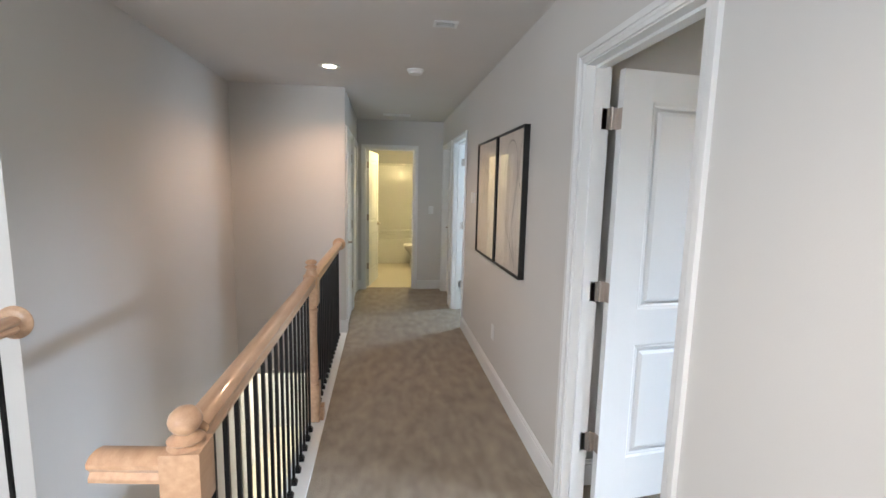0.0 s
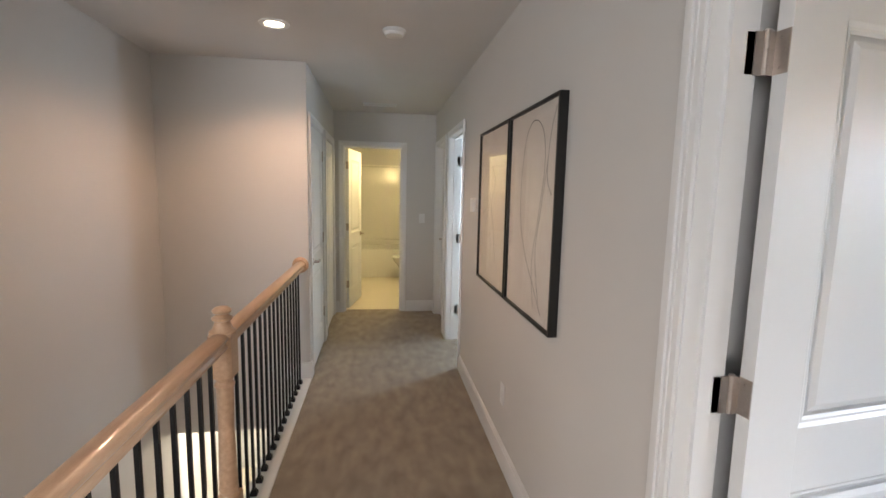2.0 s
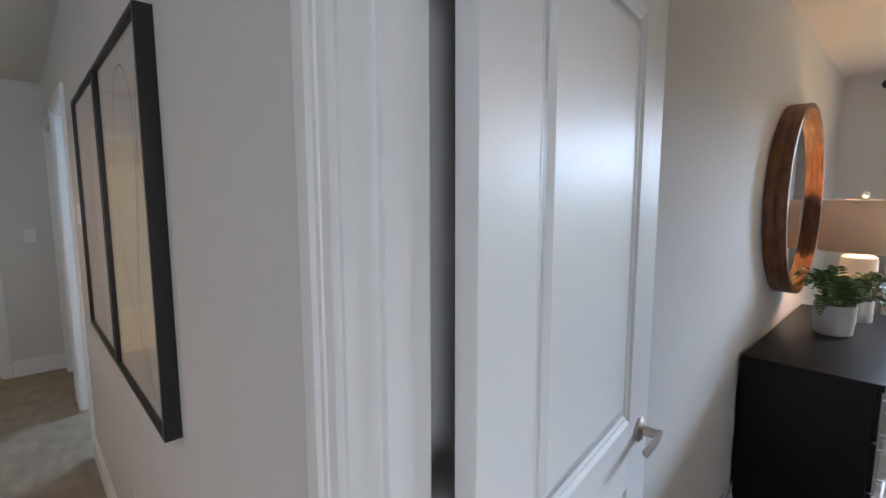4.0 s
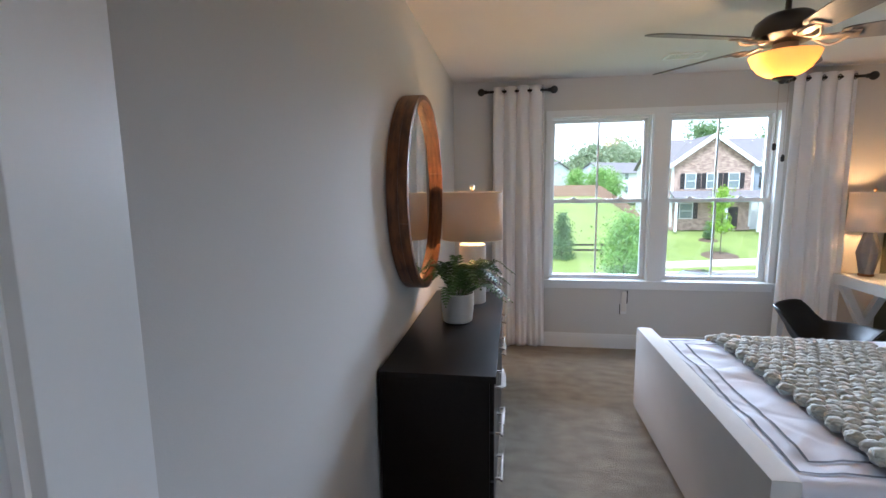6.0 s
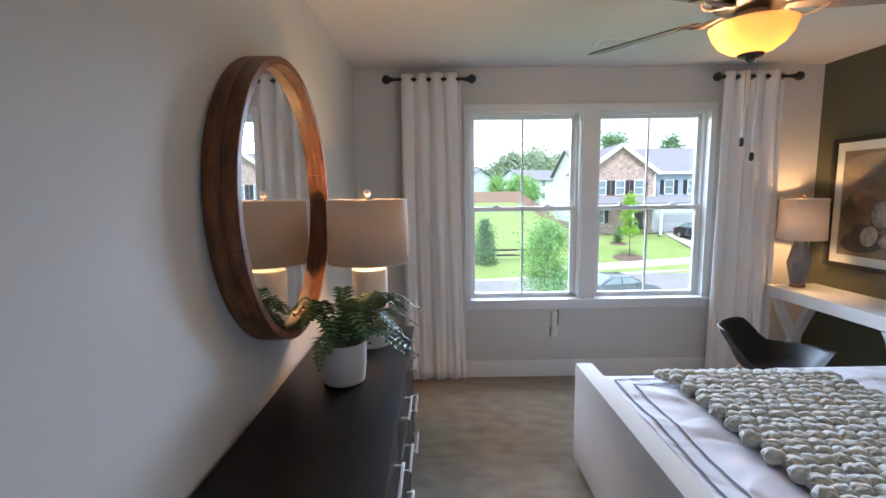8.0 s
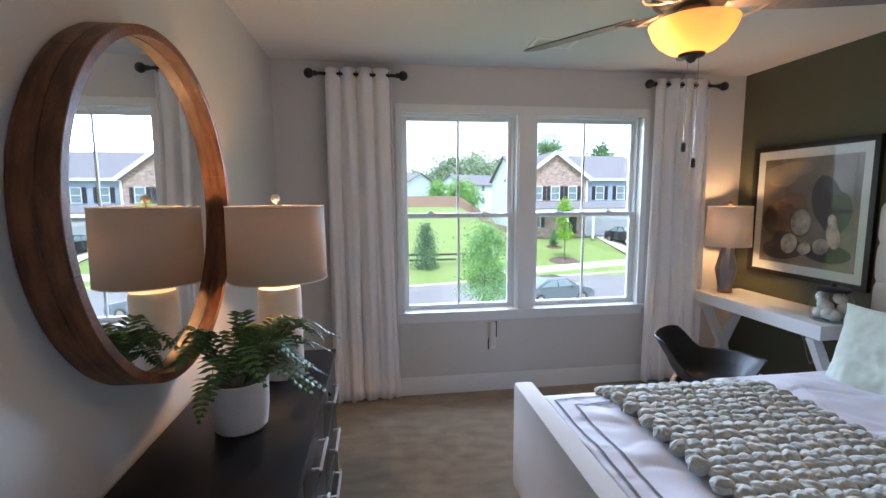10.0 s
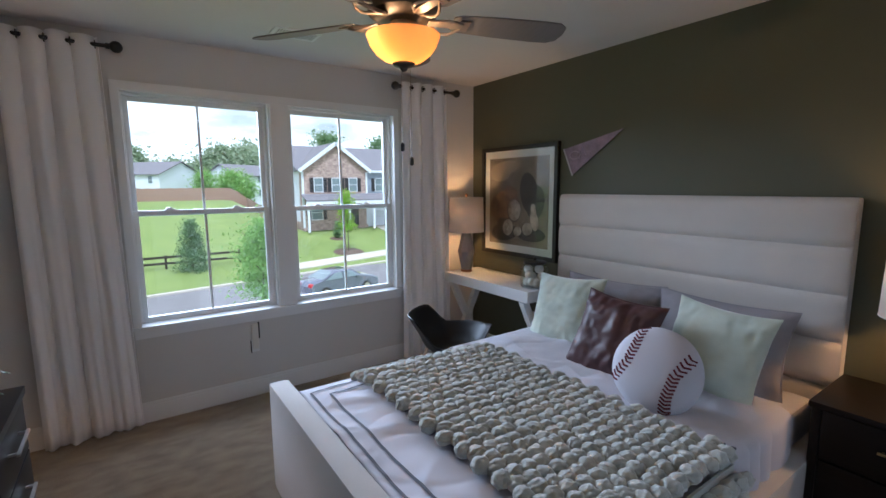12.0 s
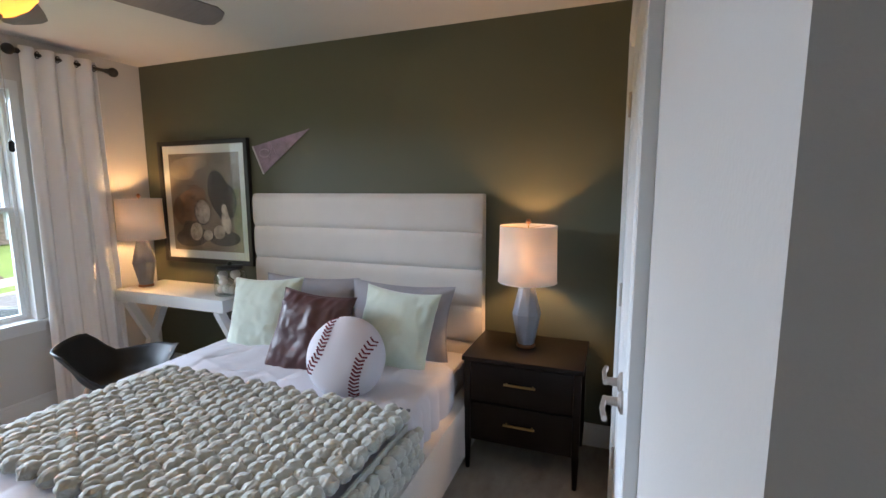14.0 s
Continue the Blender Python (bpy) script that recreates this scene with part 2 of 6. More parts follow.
def wall_y(name, x0, x1, y0, y1, z0, z1, material, holes=()):
    """A wall that runs along y, with holes (y0, y1, z0, z1)."""
    bm = bmesh.new()
    ys = sorted({y0, y1, *(h[0] for h in holes), *(h[1] for h in holes)})
    for a, b in zip(ys, ys[1:]):
        cut = [h for h in holes if h[0] <= a and h[1] >= b]
        z = z0
        for h in sorted(cut, key=lambda h: h[2]):
            if h[2] > z:
                box(bm, x0, x1, a, b, z, h[2])
            z = h[3]
        if z < z1:
            box(bm, x0, x1, a, b, z, z1)
    return structure(name, bm, material)


def wall_x(name, x0, x1, y0, y1, z0, z1, material, holes=()):
    bm = bmesh.new()
    xs = sorted({x0, x1, *(h[0] for h in holes), *(h[1] for h in holes)})
    for a, b in zip(xs, xs[1:]):
        cut = [h for h in holes if h[0] <= a and h[1] >= b]
        z = z0
        for h in sorted(cut, key=lambda h: h[2]):
            if h[2] > z:
                box(bm, a, b, y0, y1, z, h[2])
            z = h[3]
        if z < z1:
            box(bm, a, b, y0, y1, z, z1)
    return structure(name, bm, material)


# ---- the building ----
CEIL = 2.44
LOW = -2.75
HX, RX = 1.30, 1.412
NX = 2.72                   # bedroom north wall
OY = -0.88                  # olive wall
WX = 6.0                    # window wall
CX, CY = 2.42, 1.603         # closet wall face and its corner
BY = 7.31                   # hall end wall
DY0, DY1, DH = 1.825, 2.60, 2.05

structure("floor", boxes((0.085, HX + 0.115, -1.6, BY + 0.1, -0.25, 0), (RX, WX, OY, NX, -0.25, 0), (-1.0, 0.085, 5.28, BY + 0.1, -0.25, 0),
                         (RX, 3.4, 5.4, 8.2, -0.25, 0), (-2.6, 0.085, -1.6, 1.56, -0.25, 0)), M_CARPET)
structure("floor_bathroom", boxes((-1.0, 1.9, BY + 0.1, 10.4, -0.25, 0.002)), M_TILE)
structure("floor_lower", boxes((-3.0, 1.4, -1.7, 6.0, LOW - 0.2, LOW)), M_TILE)
structure("ceiling", boxes((-3.0, WX + 0.16, -1.7, 10.5, CEIL, CEIL + 0.12)), M_CEIL)
wall_y("wall_hall_east", HX, RX, -1.6, 8.2, 0, CEIL, M_WALL, [(DY0, DY1, 0, DH), (5.39, 6.17, 0, DH), (6.42, 7.16, 0, DH)])
wall_y("wall_window", WX, WX + 0.16, OY - 0.12, NX + 0.12, -3.0, CEIL, M_WALL, [(-0.03, 1.85, 0.60, 2.12)])
wall_x("wall_mirror", RX, WX, NX, NX + 0.12, 0, CEIL, M_WALL)
wall_x("wall_olive", CX - 0.1, WX, OY - 0.12, OY, 0, CEIL, M_OLIVE)
wall_y("wall_closet", CX - 0.115, CX, OY, CY, 0, CEIL, M_WALL, [(-0.26, 1.11, 0, DH)])
wall_x("wall_closet_side", RX, CX - 0.115, CY - 0.115, CY, 0, CEIL, M_WALL)
wall_x("wall_closet_back", RX, CX - 0.1, OY - 0.12, OY, 0, CEIL, M_WALL)
wall_x("wall_stair_back", -1.11, 0.075, 5.265, 5.38, LOW, CEIL, M_WALL, [(-0.985, -0.28, LOW, -0.41)])
wall_y("wall_stair_west", -1.11, -0.99, 2.62, 5.265, LOW, CEIL, M_WALL)
wall_x("wall_stair_return", -2.6, -1.11, 2.62, 2.74, LOW, CEIL, M_WALL)
wall_y("wall_far_west", -2.72, -2.6, -1.6, 2.74, LOW, CEIL, M_WALL)
wall_x("wall_south", -2.72, RX, -1.72, -1.6, LOW, CEIL, M_WALL)
wall_y("wall_hall_west", -0.04, 0.075, 5.38, BY, 0, CEIL, M_WALL, [(5.38, 6.175, 0, DH), (6.38, 7.18, 0, DH)])
wall_x("wall_hall_end", -1.0, RX + 2.0, BY, BY + 0.115, 0, CEIL, M_WALL, [(0.175, 0.90, 0, DH)])
wall_x("wall_bath_back", -1.0, 1.9, 10.4, 10.5, 0, CEIL, M_WALL)
wall_y("wall_bath_west", -1.1, -1.0, 5.38, 10.5, 0, CEIL, M_WALL)
wall_y("wall_bath_east", 1.9, 2.0, BY + 0.115, 10.5, 0, CEIL, M_WALL)
wall_y("wall_far_room", 3.4, 3.5, 5.3, 8.2, 0, CEIL, M_WALL)
wall_x("wall_far_room_side", RX, 3.4, 5.2, 5.3, 0, CEIL, M_WALL)
wall_y("wall_stairwell_east", 0.0, 0.075, 1.56, 5.265, LOW, -0.25, M_WALL)
wall_x("wall_stairwell_south", -2.6, 0.0, 1.45, 1.56, LOW, -0.25, M_WALL)
structure("landing_edge", boxes((-0.035, 0.085, 1.56, 5.262, -0.25, 0.012), bevel=0.004), M_TRIM)
wall_y("wall_lower_west", -1.6, -1.5, 5.38, 8.6, LOW, -0.3, M_WALL)
wall_y("wall_lower_east", 1.4, 1.5, 5.38, 8.6, LOW, -0.3, M_WALL)
wall_x("wall_lower_north", -1.6, 1.5, 8.5, 8.6, LOW, -0.3, M_WALL)
structure("floor_lower_room", boxes((-1.6, 1.5, 5.38, 8.6, LOW - 0.2, LOW)), M_TILE)
structure("ceiling_lower_room", boxes((-1.5, 1.4, 5.38, 8.5, -0.35, -0.3)), M_CEIL)
lamp("lower_room_light", "POINT", pose(-0.3, 7.0, -0.9), 45, (1.0, 0.86, 0.68), size=0.15)

# ---- doors and trim ----
CW = 0.057


def door_frame(m, w, h, th, near=True, far=True, name="door_frame"):
    """Jambs, stops and casings of an opening w wide; x along the wall, y through it. near is the y = 0 side."""
    bm = bmesh.new()
    for r in ((0, 0.018, 0, th, 0, h), (w - 0.018, w, 0, th, 0, h), (0.018, w - 0.018, 0, th, h - 0.018, h)):
        box(bm, *r)
    for r in ((0.018, 0.03, th * 0.3, th * 0.62, 0, h - 0.03), (w - 0.03, w - 0.018, th * 0.3, th * 0.62, 0, h - 0.03), (0.018, w - 0.018, th * 0.3, th * 0.62, h - 0.03, h - 0.018)):
        box(bm, *r)
    for on, y, s in ((near, 0, -1), (far, th, 1)):
        if not on:
            continue
        for t, a, b in ((0.010, -CW + 0.014, 0.012), (0.017, -CW + 0.012, -0.02), (0.013, -0.014, -0.006)):
            y0, y1 = sorted((y, y + s * t))
            box(bm, a, b, y0, y1, 0, h - a if a < 0 else h, bevel=0.002)
            box(bm, w - b, w - a, y0, y1, 0, h - a if a < 0 else h, bevel=0.002)
            box(bm, b, w - b, y0, y1, h - b, h - a, bevel=0.002)
    bmesh.ops.transform(bm, matrix=m, verts=bm.verts)
    return structure(name, bm, M_TRIM, smooth=True)


def lever_set(parent, x, z, y, s, toward):
    """A lever handle with its rose on the face y; s: the side it sticks out to."""
    bm = bmesh.new()
    lathe(bm, [(0.031, 0), (0.031, 0.006), (0.024, 0.011), (0.013, 0.014), (0.011, 0.05)], 24, Matrix.Translation((x, y, z)) @ pose(0, 0, 0, -90 * s, 0, 0))
    h = part("door_handle", bm, M_NICKEL, parent, "brushed nickel lever handle")
    bm = bmesh.new()
    pts = [(x - toward * 0.012, y + s * 0.047, z), (x + toward * 0.02, y + s * 0.05, z), (x + toward * 0.06, y + s * 0.052, z + 0.003), (x + toward * 0.105, y + s * 0.046, z - 0.001)]
    sweep(bm, pts, [(-0.005, -0.008), (0.005, -0.008), (0.007, 0), (0.005, 0.008), (-0.005, 0.008), (-0.007, 0)])
    part("lever", bm, M_NICKEL, h)


def hinge(parent, z, x=0.0, y=0.0, open_leaf=True, gap=0.0, swing=0.0):
    bm = bmesh.new()
    for k in range(5):
        lathe(bm, [(0.0068, z - 0.045 + k * 0.018), (0.0068, z - 0.0275 + k * 0.018)], 12, Matrix.Translation((x, y, 0)))
    lathe(bm, [(0.008, z + 0.045), (0.0085, z + 0.048), (0.004, z + 0.052)], 12, Matrix.Translation((x, y, 0)))
    h = part("hinge", bm, M_NICKEL, parent, "brushed nickel hinge")
    bm = bmesh.new()
    if open_leaf:
        box(bm, gap - 0.0025, gap + 0.0005, y - 0.038, y - 0.003, z - 0.045, z + 0.045, bevel=0.001)
        if gap > 0.01:
            box(bm, 0.002, gap, -0.006, -0.003, z - 0.045, z + 0.045)
            back = pose(0, 0, 0, 0, 0, -swing)
            box(bm, -0.062, -0.026, 0.002, 0.0055, z - 0.045, z + 0.045, bevel=0.001, m=back)
            box(bm, -0.027, -0.003, 0.0, 0.003, z - 0.045, z + 0.045, m=back)
        for dz in (-0.03, 0.0, 0.03):
            rod(bm, (gap - 0.004, y - 0.018 - (dz == 0) * 0.01, z + dz), (gap - 0.002, y - 0.018 - (dz == 0) * 0.01, z + dz), 0.0035, 8)
    else:
        box(bm, x - 0.004, x + 0.004, y - 0.006, y - 0.002, z - 0.045, z + 0.045)
    part("hinge_leaf", bm, M_NICKEL, h)
    return h


def door_leaf(label, w, m, h=2.02, levers=((1, 1), (-1, 1)), hinges=True, two=True, name="door", t=0.035, lever_x=None, gap=0.0, stile=0.0, swing=0.0):
    """A moulded two-panel door. Its hinge line is z at the origin, it reaches along +x, its room face looks to +y."""
    d = thing(name, label, "door")
    d.matrix_world = m
    a, b = max(0.004, gap), w
    y1 = -0.004
    y0 = y1 - t
    st = stile or min(0.115, w * 0.17)
    zs = [0.012, 0.235, 0.80, 0.965, h - 0.13, h]
    bm = bmesh.new()
    box(bm, a, a + st, y0, y1, zs[0], h, bevel=0.0015)
    box(bm, b - st, b, y0, y1, zs[0], h, bevel=0.0015)
    for z0, z1 in ((zs[0], zs[1]), (zs[2], zs[3]), (zs[4], zs[5])):
        box(bm, a + st, b - st, y0 + 0.0002, y1 - 0.0002, z0, z1)
    for z0, z1 in ((zs[1], zs[2]), (zs[3], zs[4])):
        box(bm, a + st, b - st, y0 + 0.009, y1 - 0.009, z0, z1)
        # a sloped moulding round each panel, on both faces
        for yf, s in ((y0, 1), (y1, -1)):
            x0, x1 = a + st, b - st
            ring = []
            for inset, dy in ((0, 0.0), (0.010, 0.0055), (0.016, 0.0055), (0.024, 0.009), (0.036, 0.009), (0.052, 0.003)):
                ring.append([bm.verts.new((x, yf + s * dy, z)) for x, z in ((x0 + inset, z0 + inset), (x1 - inset, z0 + inset), (x1 - inset, z1 - inset), (x0 + inset, z1 - inset))])
            for r, q in zip(ring, ring[1:]):
                for i in range(4):
                    bm.faces.new((r[i], r[(i + 1) % 4], q[(i + 1) % 4], q[i]))
            bm.faces.new(ring[-1])
    part("leaf", bm, M_TRIM, d, smooth=False)
    lx = lever_x or w - 0.065
    for s, on in levers:
        if on:
            lever_set(d, lx, 0.92, y1 if s > 0 else y0, s, -1)
    if hinges:
        for z in (0.32, 1.05, 1.815):
            hinge(d, z, gap=gap, swing=swing)
    return d


def turned(x, y, z, deg):
    return pose(x, y, z, 0, 0, deg)


# openings in walls along y: x of the frame runs along +y, so the frame is turned by 90 degrees (its y then points to -x)
door_frame(turned(RX, DY0, 0, 90), DY1 - DY0, DH, RX - HX, name="door_frame_1")
door_frame(turned(RX, 5.39, 0, 90), 0.78, DH, RX - HX, name="door_frame_2")
door_frame(turned(RX, 6.42, 0, 90), 0.74, DH, RX - HX, name="door_frame_3")
door_frame(turned(0.075, 5.38, 0, 90), 0.795, DH, 0.115, name="door_frame_4")
door_frame(turned(0.075, 6.38, 0, 90), 0.80, DH, 0.115, name="door_frame_5")
door_frame(turned(0.175, BY, 0, 0), 0.725, DH, 0.115, name="door_frame_6")
door_frame(turned(CX, -0.26, 0, 90), 1.37, DH, 0.115, name="door_frame_7")

door_leaf("white two-panel door standing open against the mirror wall", 0.80, turned(RX + 0.022, DY1 - 0.020, 0, 7.4), gap=0.019, stile=0.152, swing=7.4, lever_x=0.722)
door_leaf("white two-panel bathroom door, ajar inwards", 0.685, turned(0.197, BY + 0.135, 0, 79), gap=0.02, swing=0, name="door")
# closed hall closet doors
door_leaf("closed white two-panel hall closet door with lever", 0.755, turned(0.079, 6.155, 0, -90) @ pose(0, 0, 0), levers=((1, 1),))
for y, s in ((6.40, 1), (7.16, -1)):
    door_leaf("closed white bifold closet door leaf with small knob", 0.378, turned(0.03, 6.40 if s > 0 else 6.782, 0, 90), levers=(), hinges=False, name="bifold_door")
    door_leaf("closed white bifold closet door leaf with small knob", 0.348, turned(RX - 0.05, 6.44 if s > 0 else 6.792, 0, 90), levers=(), hinges=False, name="bifold_door")
door_leaf("white two-panel door of the far room, open inwards", 0.76, turned(RX + 0.022, 6.15, 0, 5), gap=0.028, swing=5)
# double closet doors of the bedroom
door_leaf("closed white two-panel closet door with nickel lever", 0.663, turned(CX + 0.003, -0.24, 0, 90) @ Matrix.Diagonal((1, -1, 1, 1)), levers=((1, 1),))
door_leaf("closed white two-panel closet door with nickel lever", 0.663, turned(CX + 0.003, 1.09, 0, -90), levers=((1, 1),))


def knob(x, y, z, s):
    k = thing("closet_knob", "small brushed nickel knob on a white closet door", "knob")
    bm = bmesh.new()
    lathe(bm, [(0.009, 0), (0.007, 0.012), (0.014, 0.02), (0.014, 0.026), (0.006, 0.031)], 16, pose(x, y, z, 0, 90 * s, 0))
    part("knob", bm, M_NICKEL, k)


knob(0.034, 6.72, 0.92, 1)
knob(HX + 0.061, 7.05, 0.95, -1)


def baseboard(name, x0, y0, x1, y1, out, h=0.135):
    """A skirting board along a wall line; out is the (x, y) way into the room."""
    bm = bmesh.new()
    for t, z0, z1 in ((0.014, 0, h - 0.022), (0.010, h - 0.022, h - 0.008), (0.006, h - 0.008, h)):
        xa, xb = sorted((x0, x1))
        ya, yb = sorted((y0, y1))
        if out[0]:
            xa, xb = sorted((x0, x0 + out[0] * t))
        else:
            ya, yb = sorted((y0, y0 + out[1] * t))
        box(bm, xa, xb, ya, yb, z0 - (0.0 if z0 else 0.004), z1, bevel=0.0015)
    return structure(name, bm, M_TRIM, smooth=True)


for r in ((HX, 2.65, HX, 5.34, (-1, 0)), (HX, -1.6, HX, 1.755, (-1, 0)), (HX, 6.22, HX, 6.37, (-1, 0)), (HX, 7.21, HX, BY, (-1, 0)),
          (0.95, BY, HX, BY, (0, -1)), (0.075, BY, 0.127, BY, (0, -1)), (0.075, 5.265, 0.075, 5.333, (1, 0)), (0.075, 6.22, 0.075, 6.335, (1, 0)),
          (WX, OY, WX, NX, (-1, 0)), (RX + 0.03, NX, WX, NX, (0, -1)), (CX, OY, WX, OY, (0, 1)), (CX, 1.16, CX, CY, (1, 0)), (RX, CY, CX, CY, (0, 1)),
          (-2.6, 2.62, -1.11, 2.62, (0, -1)), (-2.6, -1.6, -2.6, 2.62, (1, 0))):
    baseboard("baseboard", *r)
structure("baseboard", boxes((-0.12, 0.092, 5.2505, 5.265, 0.012, 0.14), bevel=0.002), M_TRIM)

# ---- bedroom windows ----
WZ0, WZ1 = 0.647, 2.12
structure("window_trim", boxes((WX - 0.018, WX, 1.838, 1.885, 0.60, 2.165), (WX - 0.018, WX, -0.065, -0.018, 0.60, 2.165), (WX - 0.018, WX, -0.018, 1.838, 2.108, 2.165),
                               (WX - 0.018, WX, 0.850, 0.972, 0.647, 2.108), (WX, WX + 0.155, 0.840, 0.982, 0.647, 2.115),
                               (WX, WX + 0.155, 1.845, 1.85, 0.647, 2.115), (WX, WX + 0.155, -0.03, -0.025, 0.647, 2.115), (WX, WX + 0.155, -0.025, 1.845, 2.115, 2.12), bevel=0.002), M_TRIM)
structure("window_sill", boxes((WX - 0.038, WX + 0.15, -0.075, 1.895, 0.625, 0.647), (WX - 0.016, WX, -0.06, 1.88, 0.565, 0.625), bevel=0.004), M_TRIM)


def sash_window(name, y0, y1):
    win = tagged(new(name), "white double-hung window with one vertical bar in each sash", "window", kind="structure")
    x = WX + 0.06
    bm = boxes((x, x + 0.075, y0, y0 + 0.018, WZ0, WZ1 - 0.005), (x, x + 0.075, y1 - 0.018, y1, WZ0, WZ1 - 0.005), (x, x + 0.075, y0 + 0.018, y1 - 0.018, WZ1 - 0.023, WZ1 - 0.005),
               (x, x + 0.075, y0 + 0.018, y1 - 0.018, WZ0, WZ0 + 0.008), bevel=0.002)
    part("window_frame", bm, M_TRIM, win)
    mid = 1.355
    for label, xs, z0, z1 in (("lower sash", x + 0.005, WZ0 + 0.008, mid + 0.028), ("upper sash", x + 0.038, mid - 0.010, WZ1 - 0.023)):
        a, b, w = y0 + 0.018, y1 - 0.018, 0.029
        bm = boxes((xs, xs + 0.03, a, a + w, z0, z1), (xs, xs + 0.03, b - w, b, z0, z1), (xs, xs + 0.03, a + w, b - w, z0, z0 + w), (xs, xs + 0.03, a + w, b - w, z1 - w, z1), bevel=0.003)
        s = part("sash", bm, M_TRIM, win)
        c = (a + b) / 2
        part("glazing_bar", boxes((xs + 0.008, xs + 0.022, c - 0.008, c + 0.008, z0 + w, z1 - w), bevel=0.002), M_TRIM, s)
        p = part("pane", boxes((xs + 0.013, xs + 0.016, a + w, b - w, z0 + w, z1 - w)), M_PANE, s)
        p.visible_shadow = False
        if xs < x + 0.01:
            for q in (0.25, 0.75):
                yy = a + (b - a) * q
                part("sash_lock", boxes((xs + 0.002, xs + 0.03, yy - 0.03, yy + 0.03, z1, z1 + 0.008), (xs + 0.008, xs + 0.02, yy - 0.012, yy + 0.02, z1 + 0.008, z1 + 0.018), bevel=0.002), M_TRIM, s)


sash_window("window_1", 0.982, 1.845)
sash_window("window_2", -0.025, 0.840)

# ---- curtains ----
def curtain_set(y0, y1, c0, c1, zbot, seed):
    """A short rod with two ball ends, rings and a bracket, and a pleated panel hung from it between c0 and c1."""
    x, z = WX - 0.085, 2.335
    r = thing("curtain_rod", "short black metal curtain rod with ball ends beside the window", "curtain rod", "curtain rods")
    bm = bmesh.new()
    rod(bm, (x, y0, z), (x, y1, z), 0.011, 16)
    part("rod", bm, M_BLACK, r)
    for yy, s in ((y0, -1), (y1, 1)):
        bm = bmesh.new()
        bmesh.ops.create_uvsphere(bm, u_segments=24, v_segments=14, radius=0.033, matrix=Matrix.Translation((x, yy, z)))
        rod(bm, (x, yy - s * 0.05, z), (x, yy - s * 0.03, z), 0.017, 16)
        part("finial", bm, M_BLACK, r)
    bm = bmesh.new()
    yb = (y0 + y1) / 2
    rod(bm, (WX, yb, z), (x, yb, z), 0.008)
    lathe(bm, [(0.025, 0), (0.025, 0.006), (0.01, 0.01)], 16, pose(WX, yb, z, 0, -90, 0))
    part("bracket", bm, M_BLACK, r)
    cur = thing("curtain", "white floor-length grommet curtain hanging in soft pleats", "curtain", "curtains")
    n, rows = 140, 30
    waves = 4.0
    bm = bmesh.new()
    grid = []
    for j in range(rows + 1):
        v = j / rows
        zz = 2.375 - v * (2.375 - zbot)
        line = []
        for i in range(n + 1):
            u = i / n
            spread = 1 + 0.10 * v
            yy = (c0 + c1) / 2 + (u - 0.5) * (c1 - c0) * spread
            amp = 0.027 * (1 - 0.2 * v) + 0.006 * math.sin(9 * u + seed)
            ph = 2 * math.pi * waves * u
            off = amp * math.sin(ph) + 0.012 * math.sin(2.3 * ph + 5 * v + seed) * v
            off += 0.003 * noise.noise(Vector((u * 9, v * 3, seed)))
            line.append(bm.verts.new((x + off, yy + 0.012 * math.cos(ph) * (1 - v), zz + 0.004 * math.sin(5 * u))))
        grid.append(line)
    for a, b in zip(grid, grid[1:]):
        for i in range(n):
            bm.faces.new((a[i], a[i + 1], b[i + 1], b[i]))
    p = part("panel", bm, M_CURTAIN, cur)
    sol = p.modifiers.new("thickness", "SOLIDIFY")
    sol.thickness = 0.003
    for k in range(int(waves * 2)):
        bm = bmesh.new()
        yy = c0 + (c1 - c0) * (k + 0.5) / (waves * 2)
        rings = []
        for a in range(16):
            al = 2 * math.pi * a / 16
            rings.append([bm.verts.new((x + 0.021 * math.cos(al) + 0.003 * math.cos(al) * math.cos(be), yy + 0.003 * math.sin(be), z + (0.021 + 0.003 * math.cos(be)) * math.sin(al))) for be in (i * math.pi / 3 for i in range(6))])
        for a in range(16):
            for i in range(6):
                bm.faces.new((rings[a][i], rings[a][(i + 1) % 6], rings[(a + 1) % 16][(i + 1) % 6], rings[(a + 1) % 16][i]))
        part("grommet", bm, M_BLACK, cur)


curtain_set(1.83, 2.46, 1.90, 2.34, 0.02, 3)
curtain_set(-0.62, -0.005, -0.52, -0.07, 0.03, 8)

# ---- stair rail ----
RXC = 0.012   # rail centre
oak_sec = [(-0.030, -0.032), (-0.022, -0.036), (0.022, -0.036), (0.030, -0.032), (0.031, -0.022), (0.023, -0.010), (0.034, 0.004), (0.034, 0.014), (0.022, 0.026), (0, 0.030), (-0.022, 0.026), (-0.034, 0.014), (-0.034, 0.004), (-0.023, -0.010), (-0.031, -0.022)]
balustrade = thing("balustrade", "light oak handrail over black iron balusters along the stairwell", "railing")
N1, N2 = 1.69, 3.49
for a, b, z in ((N1 + 0.04, N2 - 0.04, 0.925), (N2 + 0.04, 5.245, 0.925)):
    bm = bmesh.new()
    sweep(bm, [(RXC, a, z), (RXC, b, z)], oak_sec)
    part("handrail", bm, M_OAK, balustrade, "light oak handrail")
bm = bmesh.new()
lathe(bm, [(0.062, 0), (0.062, 0.008), (0.05, 0.016), (0.045, 0.02)], 32, pose(RXC, 5.265, 0.925, 90, 0, 0))
part("wall_rosette", bm, M_OAK, balustrade)
